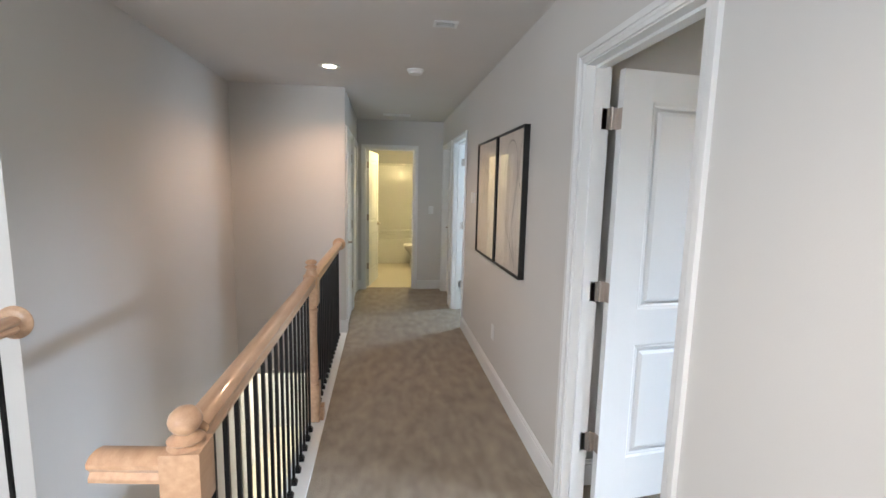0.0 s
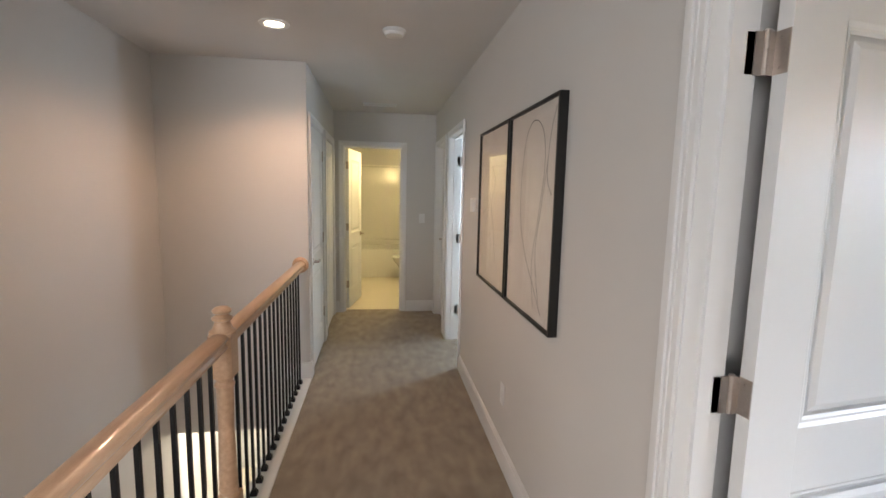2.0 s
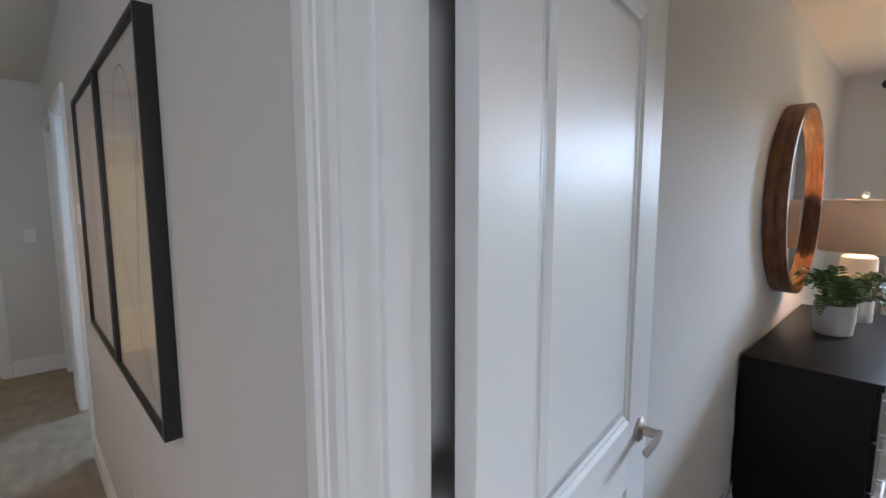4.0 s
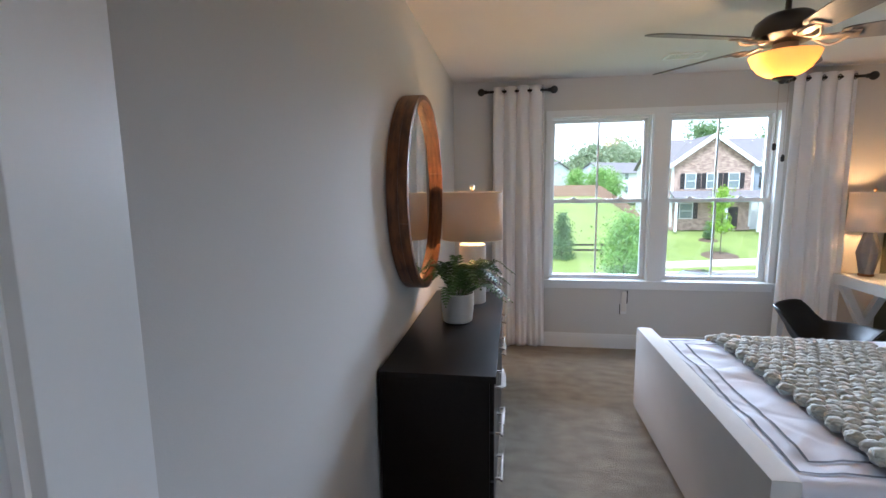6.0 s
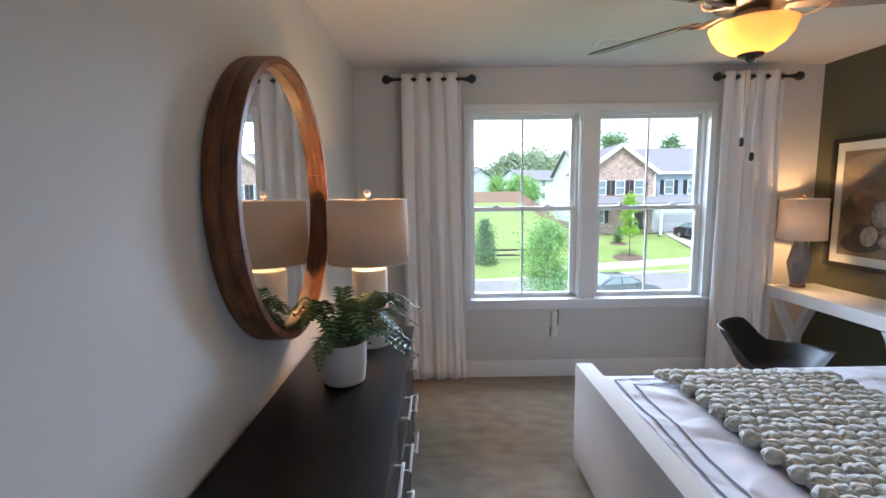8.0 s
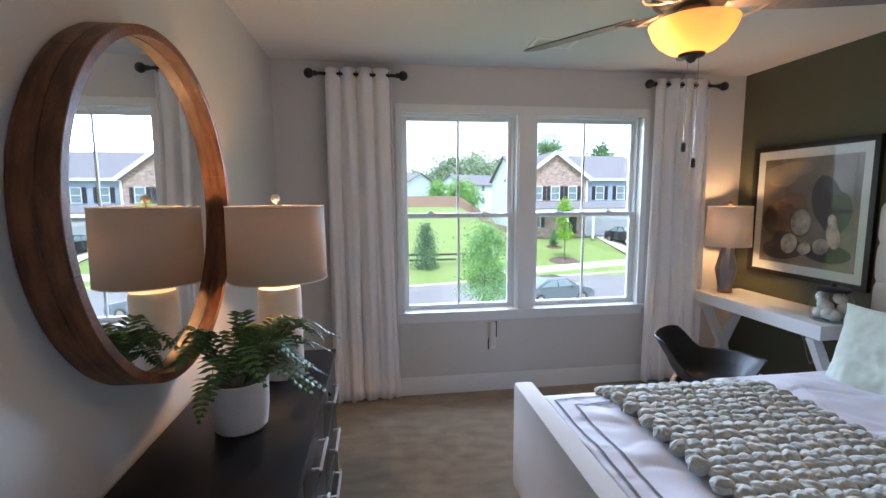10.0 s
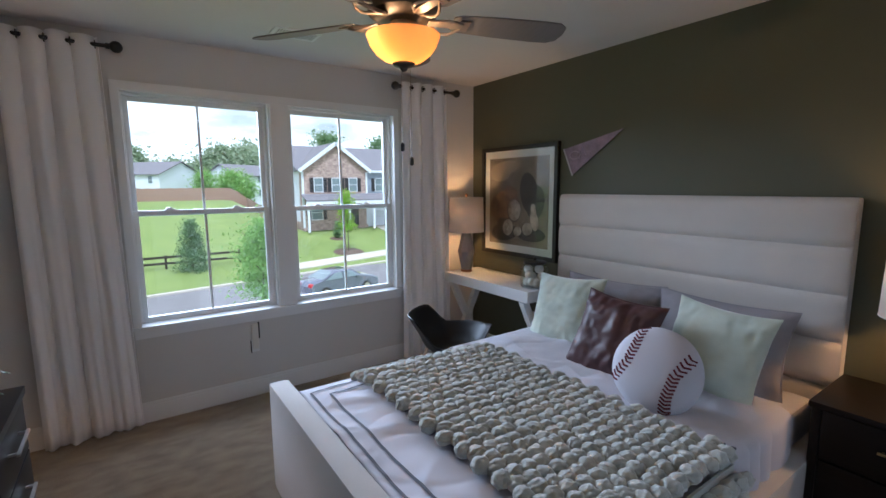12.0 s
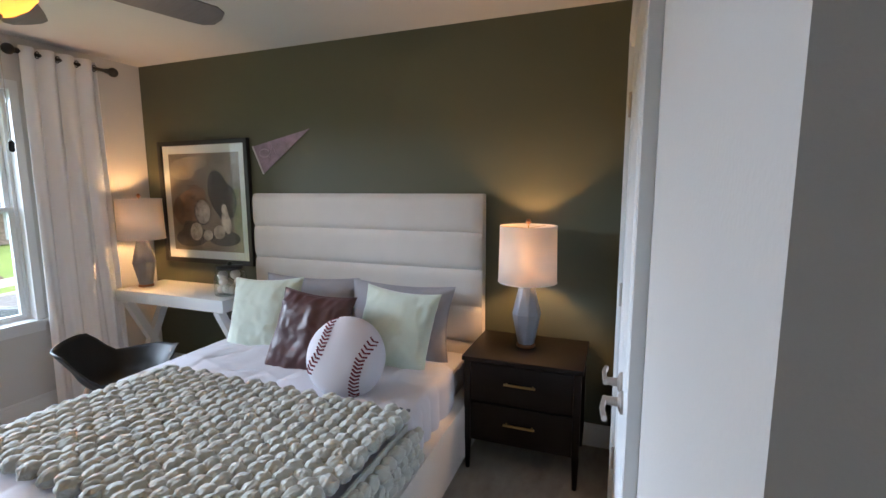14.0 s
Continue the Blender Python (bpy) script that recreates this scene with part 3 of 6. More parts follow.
for ny, top in ((N1, "ball"), (N2, "button")):
    bm = bmesh.new()
    h = 0.915 if top == "ball" else 0.945
    box(bm, RXC - 0.043, RXC + 0.043, ny - 0.043, ny + 0.043, 0.012, 0.26, bevel=0.003)
    lathe(bm, [(0.038, 0.26), (0.030, 0.275), (0.038, 0.29), (0.036, 0.32), (0.030, 0.55), (0.033, 0.72), (0.039, 0.735), (0.030, 0.75), (0.038, 0.77)], 28, Matrix.Translation((RXC, ny, 0)), cap=False)
    box(bm, RXC - 0.043, RXC + 0.043, ny - 0.043, ny + 0.043, 0.77, h, bevel=0.004)
    z = h
    if top == "ball":
        prof = [(0.040, z), (0.030, z + 0.008), (0.040, z + 0.016), (0.028, z + 0.024), (0.019, z + 0.030), (0.026, z + 0.036), (0.034, z + 0.048), (0.036, z + 0.060), (0.032, z + 0.074), (0.020, z + 0.086), (0.004, z + 0.090)]
    else:
        prof = [(0.050, z), (0.050, z + 0.007), (0.037, z + 0.018), (0.031, z + 0.036), (0.028, z + 0.048), (0.037, z + 0.054), (0.038, z + 0.062), (0.028, z + 0.068), (0.022, z + 0.075), (0.034, z + 0.083), (0.036, z + 0.092), (0.024, z + 0.103), (0.004, z + 0.107)]
    lathe(bm, prof, 28, Matrix.Translation((RXC, ny, 0)))
    part("newel_post", bm, M_OAK, balustrade, "turned light oak newel post")
bm = bmesh.new()
box(bm, RXC + 0.03, RXC + 0.066, N2 - 0.02, N2 + 0.05, 0.012, 0.10, bevel=0.003)
part("base_block", bm, M_OAK, balustrade)
stub = bmesh.new()
sweep(stub, [(RXC - 0.035, N1 + 0.0, 0.872), (RXC - 0.20, N1 + 0.02, 0.872)], oak_sec)
part("stair_handrail_stub", stub, M_OAK, balustrade)


def baluster_meshes():
    bm = bmesh.new()
    box(bm, -0.0065, 0.0065, -0.0065, 0.0065, 0.0, 0.885)
    post = finish("baluster", bm, M_IRON, False)
    bm = bmesh.new()
    box(bm, -0.017, 0.017, -0.017, 0.017, 0.0, 0.018, bevel=0.003)
    box(bm, -0.012, 0.012, -0.012, 0.012, 0.018, 0.028, bevel=0.002)
    return post, finish("shoe", bm, M_IRON, False)


post_mesh, shoe_mesh = baluster_meshes()


def baluster(x, y, parent):
    b = tagged(new("baluster", post_mesh))
    b.parent, b.location = parent, (x, y, 0.012)
    s = new("shoe", shoe_mesh)
    s.parent = b


for a, b in ((N1 + 0.045, N2 - 0.045), (N2 + 0.045, 5.25)):
    k = round((b - a) / 0.098)
    for i in range(1, k):
        baluster(RXC, a + (b - a) * i / k, balustrade)
# the second guard, across the stairwell
guard = thing("stair_guard", "light oak rail with black balusters beyond the stairwell", "railing")
bm = bmesh.new()
sweep(bm, [(-1.0, 1.9, 0.935), (-1.0, 2.60, 0.935)], oak_sec)
part("handrail", bm, M_OAK, guard)
bm = bmesh.new()
lathe(bm, [(0.068, 0), (0.068, 0.006), (0.058, 0.014), (0.05, 0.018)], 32, pose(-1.0, 2.62, 0.935, 90, 0, 0))
part("wall_rosette", bm, M_OAK, guard)
for i in range(6):
    baluster(-1.0, 2.52 - 0.1 * i, guard)
structure("floor", boxes((-1.18, -0.95, 1.56, 2.62, -0.25, 0.012)), M_TRIM)
structure("floor_west", boxes((-2.6, -1.18, 1.56, 2.62, -0.25, 0)), M_CARPET)
# stairs that come down from the south end
stairs = tagged(new("stairs"), "carpeted stairs going down between white walls", "stairs", kind="structure")
for i in range(10):
    part("step", boxes((-0.99, 0.0, 1.56 + 0.26 * i, 1.56 + 0.26 * (i + 1), LOW, -0.19 * (i + 1)), bevel=0.01), M_CARPET, stairs)

# ---- ceiling fittings ----
def downlight(x, y):
    d = thing("recessed_downlight", "lit round recessed ceiling light with white trim", "ceiling light", "recessed lights")
    bm = bmesh.new()
    lathe(bm, [(0.085, 2.4385), (0.083, 2.432), (0.060, 2.430), (0.050, 2.4375)], 36, Matrix.Translation((x, y, 0)), cap=False)
    part("trim_ring", bm, M_TRIM, d)
    bm = bmesh.new()
    lathe(bm, [(0.050, 2.4355), (0.04, 2.4345)], 32, Matrix.Translation((x, y, 0)))
    part("lens", bm, mat("lit_lens", (1, 0.9, 0.8), 0.5, bump=0, emit=(1, 0.82, 0.6, 9)), d)


downlight(0.023, 4.49)
# unseen fitting, added to go with the extra lamp for the near walls
downlight(0.4, 0.2)
sm = thing("smoke_detector", "round white smoke detector on the hall ceiling", "smoke detector")
bm = bmesh.new()
lathe(bm, [(0.068, 0), (0.068, 0.012), (0.060, 0.016), (0.060, 0.022), (0.052, 0.034), (0.02, 0.038)], 36, pose(0.70, 4.47, CEIL, 180, 0, 0))
part("body", bm, M_TRIM, sm)


def ceiling_vent(x, y, w, d, turn=0.0):
    v = thing("ceiling_vent", "white slatted air vent in the ceiling", "vent", at=(x, y, CEIL), turn=turn)
    part("frame", boxes((-w / 2, w / 2, -d / 2, -d / 2 + 0.018, -0.008, 0), (-w / 2, w / 2, d / 2 - 0.018, d / 2, -0.008, 0), (-w / 2, -w / 2 + 0.018, -d / 2 + 0.018, d / 2 - 0.018, -0.008, 0), (w / 2 - 0.018, w / 2, -d / 2 + 0.018, d / 2 - 0.018, -0.008, 0), bevel=0.002), M_TRIM, v)
    # near-black sheet in place of the shaded duct behind the slats
    part("backing", boxes((-w / 2 + 0.018, w / 2 - 0.018, -d / 2 + 0.018, d / 2 - 0.018, -0.0015, 0)), M_NEARBLACK, v)
    n = int((d - 0.036) / 0.014)
    for i in range(n):
        yy = -d / 2 + 0.018 + (i + 0.5) * (d - 0.036) / n
        bm = bmesh.new()
        box(bm, -w / 2 + 0.018, w / 2 - 0.018, -0.004, 0.004, -0.001, 0.001, m=pose(0, yy, -0.005, 35, 0, 0))
        part("slat", bm, M_TRIM, v)


ceiling_vent(5.44, 0.94, 0.16, 0.27)
ceiling_vent(0.80, 3.40, 0.14, 0.10)
ceiling_vent(0.62, 6.8, 0.36, 0.16)


def wall_plate(name, label, cat, m, toggles=0):
    s = thing(name, label, cat)
    s.matrix_world = m
    part("plate", boxes((-0.036, 0.036, -0.006, 0, -0.058, 0.058), bevel=0.002), M_TRIM, s)
    if toggles:
        part("toggle", boxes((-0.016, 0.016, -0.010, -0.006, -0.032, 0.032), bevel=0.001), M_TRIM, s)
    else:
        for dz in (-0.022, 0.022):
            part("socket", boxes((-0.016, 0.016, -0.008, -0.006, dz - 0.014, dz + 0.014), bevel=0.002), M_TRIM, s)


wall_plate("light_switch", "white rocker light switch plate on the grey wall", "switch", pose(1.14, BY, 1.18), 1)
wall_plate("wall_outlet", "white electrical outlet low on the hall wall", "outlet", pose(HX, 4.0, 0.40, 0, 0, -90))
wall_plate("wall_outlet", "white electrical outlet under the desk on the olive wall", "outlet", pose(5.20, OY, 0.42, 0, 0, 180))
th = thing("thermostat", "small white thermostat on the hall wall", "thermostat")
part("body", boxes((HX - 0.024, HX, 4.86, 4.95, 1.37, 1.47), bevel=0.005), M_TRIM, th)

# ---- bathroom ----
tub = thing("bathtub", "white bathtub with glossy white surround walls", "bathtub")
bm = boxes((-0.99, 1.89, 9.60, 9.66, 0.002, 0.50), (-0.99, 1.89, 10.30, 10.398, 0.002, 0.50), (-0.99, -0.9, 9.66, 10.30, 0.002, 0.5), (1.8, 1.89, 9.66, 10.30, 0.002, 0.5), (-0.9, 1.8, 9.66, 10.30, 0.002, 0.14), bevel=0.012)
part("basin", bm, M_TUB, tub)
part("surround", boxes((-0.99, 1.89, 10.37, 10.398, 0.502, 1.95), (-0.99, 1.89, 10.35, 10.398, 1.952, 1.99), (-0.99, 1.89, 10.28, 10.369, 0.505, 0.60), bevel=0.006), M_TUB, tub)
wc = thing("toilet", "white ceramic toilet with closed lid", "toilet")
bm = bmesh.new()
lathe(bm, [(0.11, 0.002), (0.10, 0.06), (0.085, 0.18), (0.13, 0.28), (0.185, 0.36), (0.19, 0.39)], 28, Matrix.Translation((1.08, 9.25, 0)) @ Matrix.Diagonal((1.25, 1, 1, 1)))
part("bowl", bm, M_TUB, wc)
bm = bmesh.new()
lathe(bm, [(0.19, 0.392), (0.198, 0.402), (0.198, 0.418), (0.19, 0.428)], 28, Matrix.Translation((1.08, 9.25, 0)) @ Matrix.Diagonal((1.25, 1, 1, 1)))
part("seat_lid", bm, M_TUB, wc)
part("tank", boxes((1.32, 1.52, 9.03, 9.47, 0.35, 0.72), (1.31, 1.53, 9.02, 9.48, 0.722, 0.75), bevel=0.012), M_TUB, wc)

# ---- hall pictures ----
def hall_picture(y0, y1, seed):
    p = thing("framed_print", "tall line-art print in a thin black frame behind glass", "picture", "hall pictures")
    z0, z1, x1, x0 = 0.957, 1.885, HX, HX - 0.036
    f = 0.013
    part("frame", boxes((x0, x1, y0, y0 + f, z0, z1), (x0, x1, y1 - f, y1, z0, z1), (x0, x1, y0 + f, y1 - f, z0, z0 + f), (x0, x1, y0 + f, y1 - f, z1 - f, z1), bevel=0.001), M_BLACK, p)
    part("print", boxes((x0 + 0.014, x1 - 0.004, y0 + f, y1 - f, z0 + f, z1 - f)), M_PRINT, p)
    part("glass", boxes((x0 + 0.007, x0 + 0.010, y0 + f, y1 - f, z0 + f, z1 - f)), M_PICGLASS, p)
    c = (y0 + y1) / 2
    # thin looping pencil lines: a tall arch that crosses itself low down and runs off the sheet
    strokes = ([(-0.10, 1.02), (-0.06, 1.20), (-0.12, 1.42), (-0.17, 1.62), (-0.14, 1.76), (-0.04, 1.82), (0.06, 1.78), (0.12, 1.62), (0.12, 1.40), (0.04, 1.24), (-0.08, 1.12), (-0.20, 1.00)],
               [(-0.16, 1.05), (-0.10, 1.26), (-0.15, 1.46), (-0.20, 1.64)],
               [(-0.27, 1.84), (-0.22, 1.74), (-0.20, 1.58), (-0.26, 1.50)]) if seed == 1 else (
               [(0.18, 1.30), (0.06, 1.46), (0.10, 1.60), (0.02, 1.66), (-0.05, 1.56), (0.02, 1.44), (-0.04, 1.30), (-0.10, 1.10)],
               [(0.24, 1.38), (0.14, 1.42), (0.06, 1.50)])
    for st in strokes:
        bm = bmesh.new()
        pts = []
        for i in range(len(st) - 1):
            p0, p1, p2, p3 = st[max(i - 1, 0)], st[i], st[i + 1], st[min(i + 2, len(st) - 1)]
            for q in range(8):
                u = q / 8
                pts.append(Vector((x0 + 0.0125, *(c * (i_ == 0) + 0.5 * (2 * p1[i_] + (p2[i_] - p0[i_]) * u + (2 * p0[i_] - 5 * p1[i_] + 4 * p2[i_] - p3[i_]) * u * u + (3 * p1[i_] - p0[i_] - 3 * p2[i_] + p3[i_]) * u ** 3) for i_ in (0, 1)))))
        for a, b in zip(pts, pts[1:]):
            d = (b - a).normalized()
            s = Vector((0, -d.z, d.y)) * 0.0022
            bm.faces.new([bm.verts.new(v) for v in (a - s, b - s, b + s, a + s)])
        part("drawn_line", bm, M_LINE, p)


M_PRINT = mat("grey_beige_print", (0.84, 0.80, 0.75), 0.8, var=0.1, scale=1.5, grain=14, bump=0, color2=(0.70, 0.65, 0.60))
M_LINE = mat("drawn_grey", (0.12, 0.11, 0.11), 0.8, bump=0)
hall_picture(3.295, 3.94, 1)
hall_picture(3.958, 4.62, 2)

# ---- bedroom furniture ----
def cushion(bm, w, h, t, n=44, wr=0.006, seed=0.0, m=None, power=2.6, square=0.0):
    """A stuffed cushion, w by h by t, upright in xz, pinched towards its corners."""
    def sheet(s):
        g = []
        for j in range(n + 1):
            line = []
            for i in range(n + 1):
                u, v = 2 * i / n - 1, 2 * j / n - 1
                pull = 1 - 0.10 * (1 - u * u) * (abs(v) ** 3) - square
                pull2 = 1 - 0.10 * (1 - v * v) * (abs(u) ** 3) - square
                x, z = u * w / 2 * pull2, v * h / 2 * pull
                f = max(0.0, (1 - abs(u) ** power) * (1 - abs(v) ** power)) ** 0.5
                k = noise.noise(Vector((u * 2.3 + seed, v * 2.3, s + seed))) + 0.5 * noise.noise(Vector((u * 6 + seed, v * 6, s * 2 + seed)))
                k += 0.25 * max(0.0, 0.25 - abs(noise.noise(Vector((u * 3.5 + seed * 2, v * 4.5, s * 1.5))))) * 4 - 0.5
                k2 = abs(noise.noise(Vector((u * 5 - seed, v * 3.1, s)))) * (abs(u) + abs(v)) * 0.5
                y = s * (t / 2 * f + wr * k * min(1, 3 * f) - wr * 1.6 * k2 * min(1, 3 * f))
                line.append((x, y, z))
            g.append(line)
        return g
    verts = {}
    for s in (1, -1):
        g = sheet(s)
        vs = []
        for j in range(n + 1):
            for i in range(n + 1):
                edge = i in (0, n) or j in (0, n)
                key = (i, j) if edge else (i, j, s)
                if key not in verts:
                    verts[key] = bm.verts.new(g[j][i])
                vs.append(verts[key])
        for j in range(n):
            for i in range(n):
                a, b, c, d = vs[j * (n + 1) + i], vs[j * (n + 1) + i + 1], vs[(j + 1) * (n + 1) + i + 1], vs[(j + 1) * (n + 1) + i]
                bm.faces.new((a, b, c, d) if s < 0 else (d, c, b, a))
    if m is not None:
        bmesh.ops.transform(bm, matrix=m, verts=bm.verts)


def tube(bm, pts, r, segs=8, closed=False):
    pts = [Vector(p) for p in pts]
    n = len(pts)
    rings = []
    for i, p in enumerate(pts):
        a, b = (pts[(i - 1) % n], pts[(i + 1) % n]) if closed else (pts[max(i - 1, 0)], pts[min(i + 1, n - 1)])
        d = (b - a).normalized()
        q = d.to_track_quat("Z", "Y")
        rings.append([bm.verts.new(p + q @ Vector((r * math.cos(2 * math.pi * k / segs), r * math.sin(2 * math.pi * k / segs), 0))) for k in range(segs)])
    for i in range(n if closed else n - 1):
        a, b = rings[i], rings[(i + 1) % n]
        for k in range(segs):
            bm.faces.new((a[k], a[(k + 1) % segs], b[(k + 1) % segs], b[k]))


# dresser
DX0, DX1, DYF, DYB, DZ = 3.41, 4.85, 2.235, 2.705, 0.782
dresser = thing("dresser", "dark espresso wood dresser with slim metal bar pulls against the wall", "dresser")
part("top", boxes((DX0, DX1, DYF, DYB, DZ - 0.03, DZ), bevel=0.004), M_DARKWOOD, dresser)
part("body", boxes((DX0 + 0.008, DX1 - 0.008, DYF + 0.026, DYB, 0.10, DZ - 0.03), bevel=0.003), M_DARKWOOD, dresser)
for x in (DX0 + 0.008, DX1 - 0.053):
    for y in (DYF + 0.03, DYB - 0.05):
        part("leg", boxes((x, x + 0.045, y, y + 0.045, 0.0, 0.10), bevel=0.004), M_DARKWOOD, dresser)
dw = (DX1 - DX0 - 0.05) / 3
for c in range(3):
    for r in range(3):
        x0 = DX0 + 0.02 + c * (dw + 0.005)
        z0 = 0.125 + r * 0.21
        dr = part("drawer", boxes((x0, x0 + dw, DYF + 0.008, DYF + 0.026, z0, z0 + 0.20), bevel=0.003), M_DARKWOOD, dresser)
        bm = bmesh.new()
        xc, zc = x0 + dw / 2, z0 + 0.12
        box(bm, xc - 0.10, xc + 0.10, DYF - 0.024, DYF - 0.014, zc - 0.005, zc + 0.005, bevel=0.002)
        for s in (-0.085, 0.085):
            box(bm, xc + s - 0.004, xc + s + 0.004, DYF - 0.015, DYF + 0.009, zc - 0.004, zc + 0.004)
        part("bar_pull", bm, M_NICKEL, dr, "brushed metal bar pull")

# round mirror
MC = (4.14, 1.475)
mirror = thing("round_mirror", "large round mirror in a deep reclaimed wood hoop frame", "mirror")


def hoop_part(a0, a1, r0, r1, y0, y1, steps=40):
    bm = bmesh.new()
    rings = []
    for i in range(steps + 1):
        a = a0 + (a1 - a0) * i / steps
        ca, sa = math.cos(a), math.sin(a)
        rings.append([bm.verts.new((MC[0] + r * ca, y, MC[1] + r * sa)) for r, y in ((r0, y0), (r1 - 0.002, y0), (r1, y0 + 0.002), (r1, y1), (r0, y1))])
    for p, q in zip(rings, rings[1:]):
        for k in range(5):
            bm.faces.new((p[k], p[(k + 1) % 5], q[(k + 1) % 5], q[k]))
    bm.faces.new(rings[0][::-1])
    bm.faces.new(rings[-1])
    return bm


for i in range(4):
    a0 = i * math.pi / 2 + 0.25
    part("hoop_segment", hoop_part(a0, a0 + math.pi / 2 - 0.004, 0.476, 0.501, 2.622, 2.664), M_WALNUT, mirror)
    part("hoop_segment", hoop_part(a0 + 0.5, a0 + 0.5 + math.pi / 2 - 0.004, 0.4745, 0.501, 2.666, 2.716), M_WALNUT, mirror)
bm = bmesh.new()
lathe(bm, [(0.474, 0), (0.474, 0.004)], 96, pose(MC[0], 2.668, MC[1], 90, 0, 0))
part("mirror_glass", bm, M_MIRROR, mirror, "silvered mirror glass", smooth=False)

# table lamps
def drum_shade(lampt, x, y, z0, z1, r0, r1, warm, power, cloth=None):
    bm = bmesh.new()
    lathe(bm, [(r0, z0), (r1, z1)], 56, Matrix.Translation((x, y, 0)), cap=False)
    sh = part("shade", bm, cloth or M_SHADE_LIT, lampt, "linen drum shade in a dimmed colour, lit from inside" if cloth else "white linen drum shade, lit from inside")
    sol = sh.modifiers.new("thickness", "SOLIDIFY")
    sol.thickness = 0.002
    for z, r in ((z0, r0), (z1, r1)):
        bm = bmesh.new()
        tube(bm, [(x + r * math.cos(a), y + r * math.sin(a), z) for a in (i * math.pi / 28 for i in range(56))], 0.0022, 6, True)
        part("shade_rim", bm, M_SHADE, sh)
    bm = bmesh.new()
    for a in range(3):
        an = a * 2.094
        rod(bm, (x, y, z1 - 0.012), (x + (r1 - 0.002) * math.cos(an), y + (r1 - 0.002) * math.sin(an), z1 - 0.004), 0.0015, 6)
    rod(bm, (x, y, z0 + 0.03), (x, y, z1 + 0.012), 0.004)
    part("spider", bm, M_BRASS, lampt)
    bm = bmesh.new()
    bmesh.ops.create_uvsphere(bm, u_segments=20, v_segments=12, radius=0.028, matrix=Matrix.Translation((x, y, (z0 + z1) / 2 - 0.01)))
    bulb = part("bulb", bm, M_BULB, lampt)
    bulb.visible_shadow = False
    lamp("table_lamp_light", "POINT", pose(x, y, (z0 + z1) / 2), power, warm, size=0.03)


def shade_material(color=(0.78, 0.74, 0.68), share=0.34):
    m = mat("lit_linen_shade", color, 0.9, var=0.02, grain=420, bump=0.2)
    nt = m.node_tree
    b = nt.nodes["Principled BSDF"]
    t = nt.nodes.new("ShaderNodeBsdfTranslucent")
    t.inputs["Color"].default_value = (0.85, 0.74, 0.62, 1)
    mx = nt.nodes.new("ShaderNodeMixShader")
    mx.inputs[0].default_value = share
    out = next(n for n in nt.nodes if n.type == "OUTPUT_MATERIAL")
    nt.links.new(b.outputs[0], mx.inputs[1])
    nt.links.new(t.outputs[0], mx.inputs[2])
    nt.links.new(mx.outputs[0], out.inputs["Surface"])
    return m


M_SHADE_LIT = shade_material()
# dresser lamp's cloth: its dimmer lighting is put into a darker colour
M_SHADE_DIM = shade_material((0.50, 0.43, 0.37), 0.13)
M_BULB = mat("lit_bulb", (1, 0.85, 0.6), 0.5, bump=0, emit=(1, 0.7, 0.38, 12))
LAMP_E = 11.5

lamp1 = thing("table_lamp", "tall white ceramic cylinder lamp with linen drum shade on the dresser", "table lamp")
lx, ly = 4.565, 2.425
bm = bmesh.new()
lathe(bm, [(0.082, DZ), (0.084, DZ + 0.006), (0.084, 1.135), (0.080, 1.15), (0.066, 1.158), (0.02, 1.162)], 48, Matrix.Translation((lx, ly, 0)))
part("base", bm, M_CERAMIC, lamp1, "matt white ceramic cylinder base")
drum_shade(lamp1, lx, ly, 1.185, 1.475, 0.190, 0.186, WARM, LAMP_E * 0.85, M_SHADE_DIM)
bm = bmesh.new()
bmesh.ops.create_uvsphere(bm, u_segments=20, v_segments=12, radius=0.018, matrix=Matrix.Translation((lx, ly, 1.505)))
part("finial", bm, M_CERAMIC, lamp1)


def facet_lamp(x, y, z, label):
    l = thing("table_lamp", label, "table lamp", "faceted bedside lamps")
    bm = bmesh.new()
    rings = []
    for r, h, tw in ((0.046, 0.018, 0), (0.078, 0.185, 0.3), (0.040, 0.355, 0.6)):
        rings.append([bm.verts.new((x + r * math.cos(tw + math.pi * i / 4), y + r * math.sin(tw + math.pi * i / 4), z + h)) for i in range(8)])
    for a, b in zip(rings, rings[1:]):
        for i in range(8):
            bm.faces.new((a[i], a[(i + 1) % 8], b[i]))
            bm.faces.new((a[(i + 1) % 8], b[(i + 1) % 8], b[i]))
    bm.faces.new(rings[0][::-1])
    bm.faces.new(rings[-1])
    part("base", bm, M_GREYCER, l, "faceted grey ceramic base", smooth=False)
    bm = bmesh.new()
    lathe(bm, [(0.05, z), (0.052, z + 0.004), (0.050, z + 0.016), (0.045, z + 0.018)], 28, Matrix.Translation((x, y, 0)))
    part("foot", bm, M_COPPER, l)
    drum_shade(l, x, y, z + 0.362, z + 0.662, 0.156, 0.150, WARM, LAMP_E)
    bm = bmesh.new()
    lathe(bm, [(0.006, z + 0.672), (0.014, z + 0.682), (0.012, z + 0.692), (0.004, z + 0.70)], 16, Matrix.Translation((x, y, 0)))
    part("finial", bm, M_COPPER, l)
    return l


facet_lamp(2.888, -0.665, 0.632, "faceted grey ceramic lamp with white drum shade on the nightstand")
facet_lamp(5.785, -0.63, 0.762, "faceted grey ceramic lamp with white drum shade on the desk")

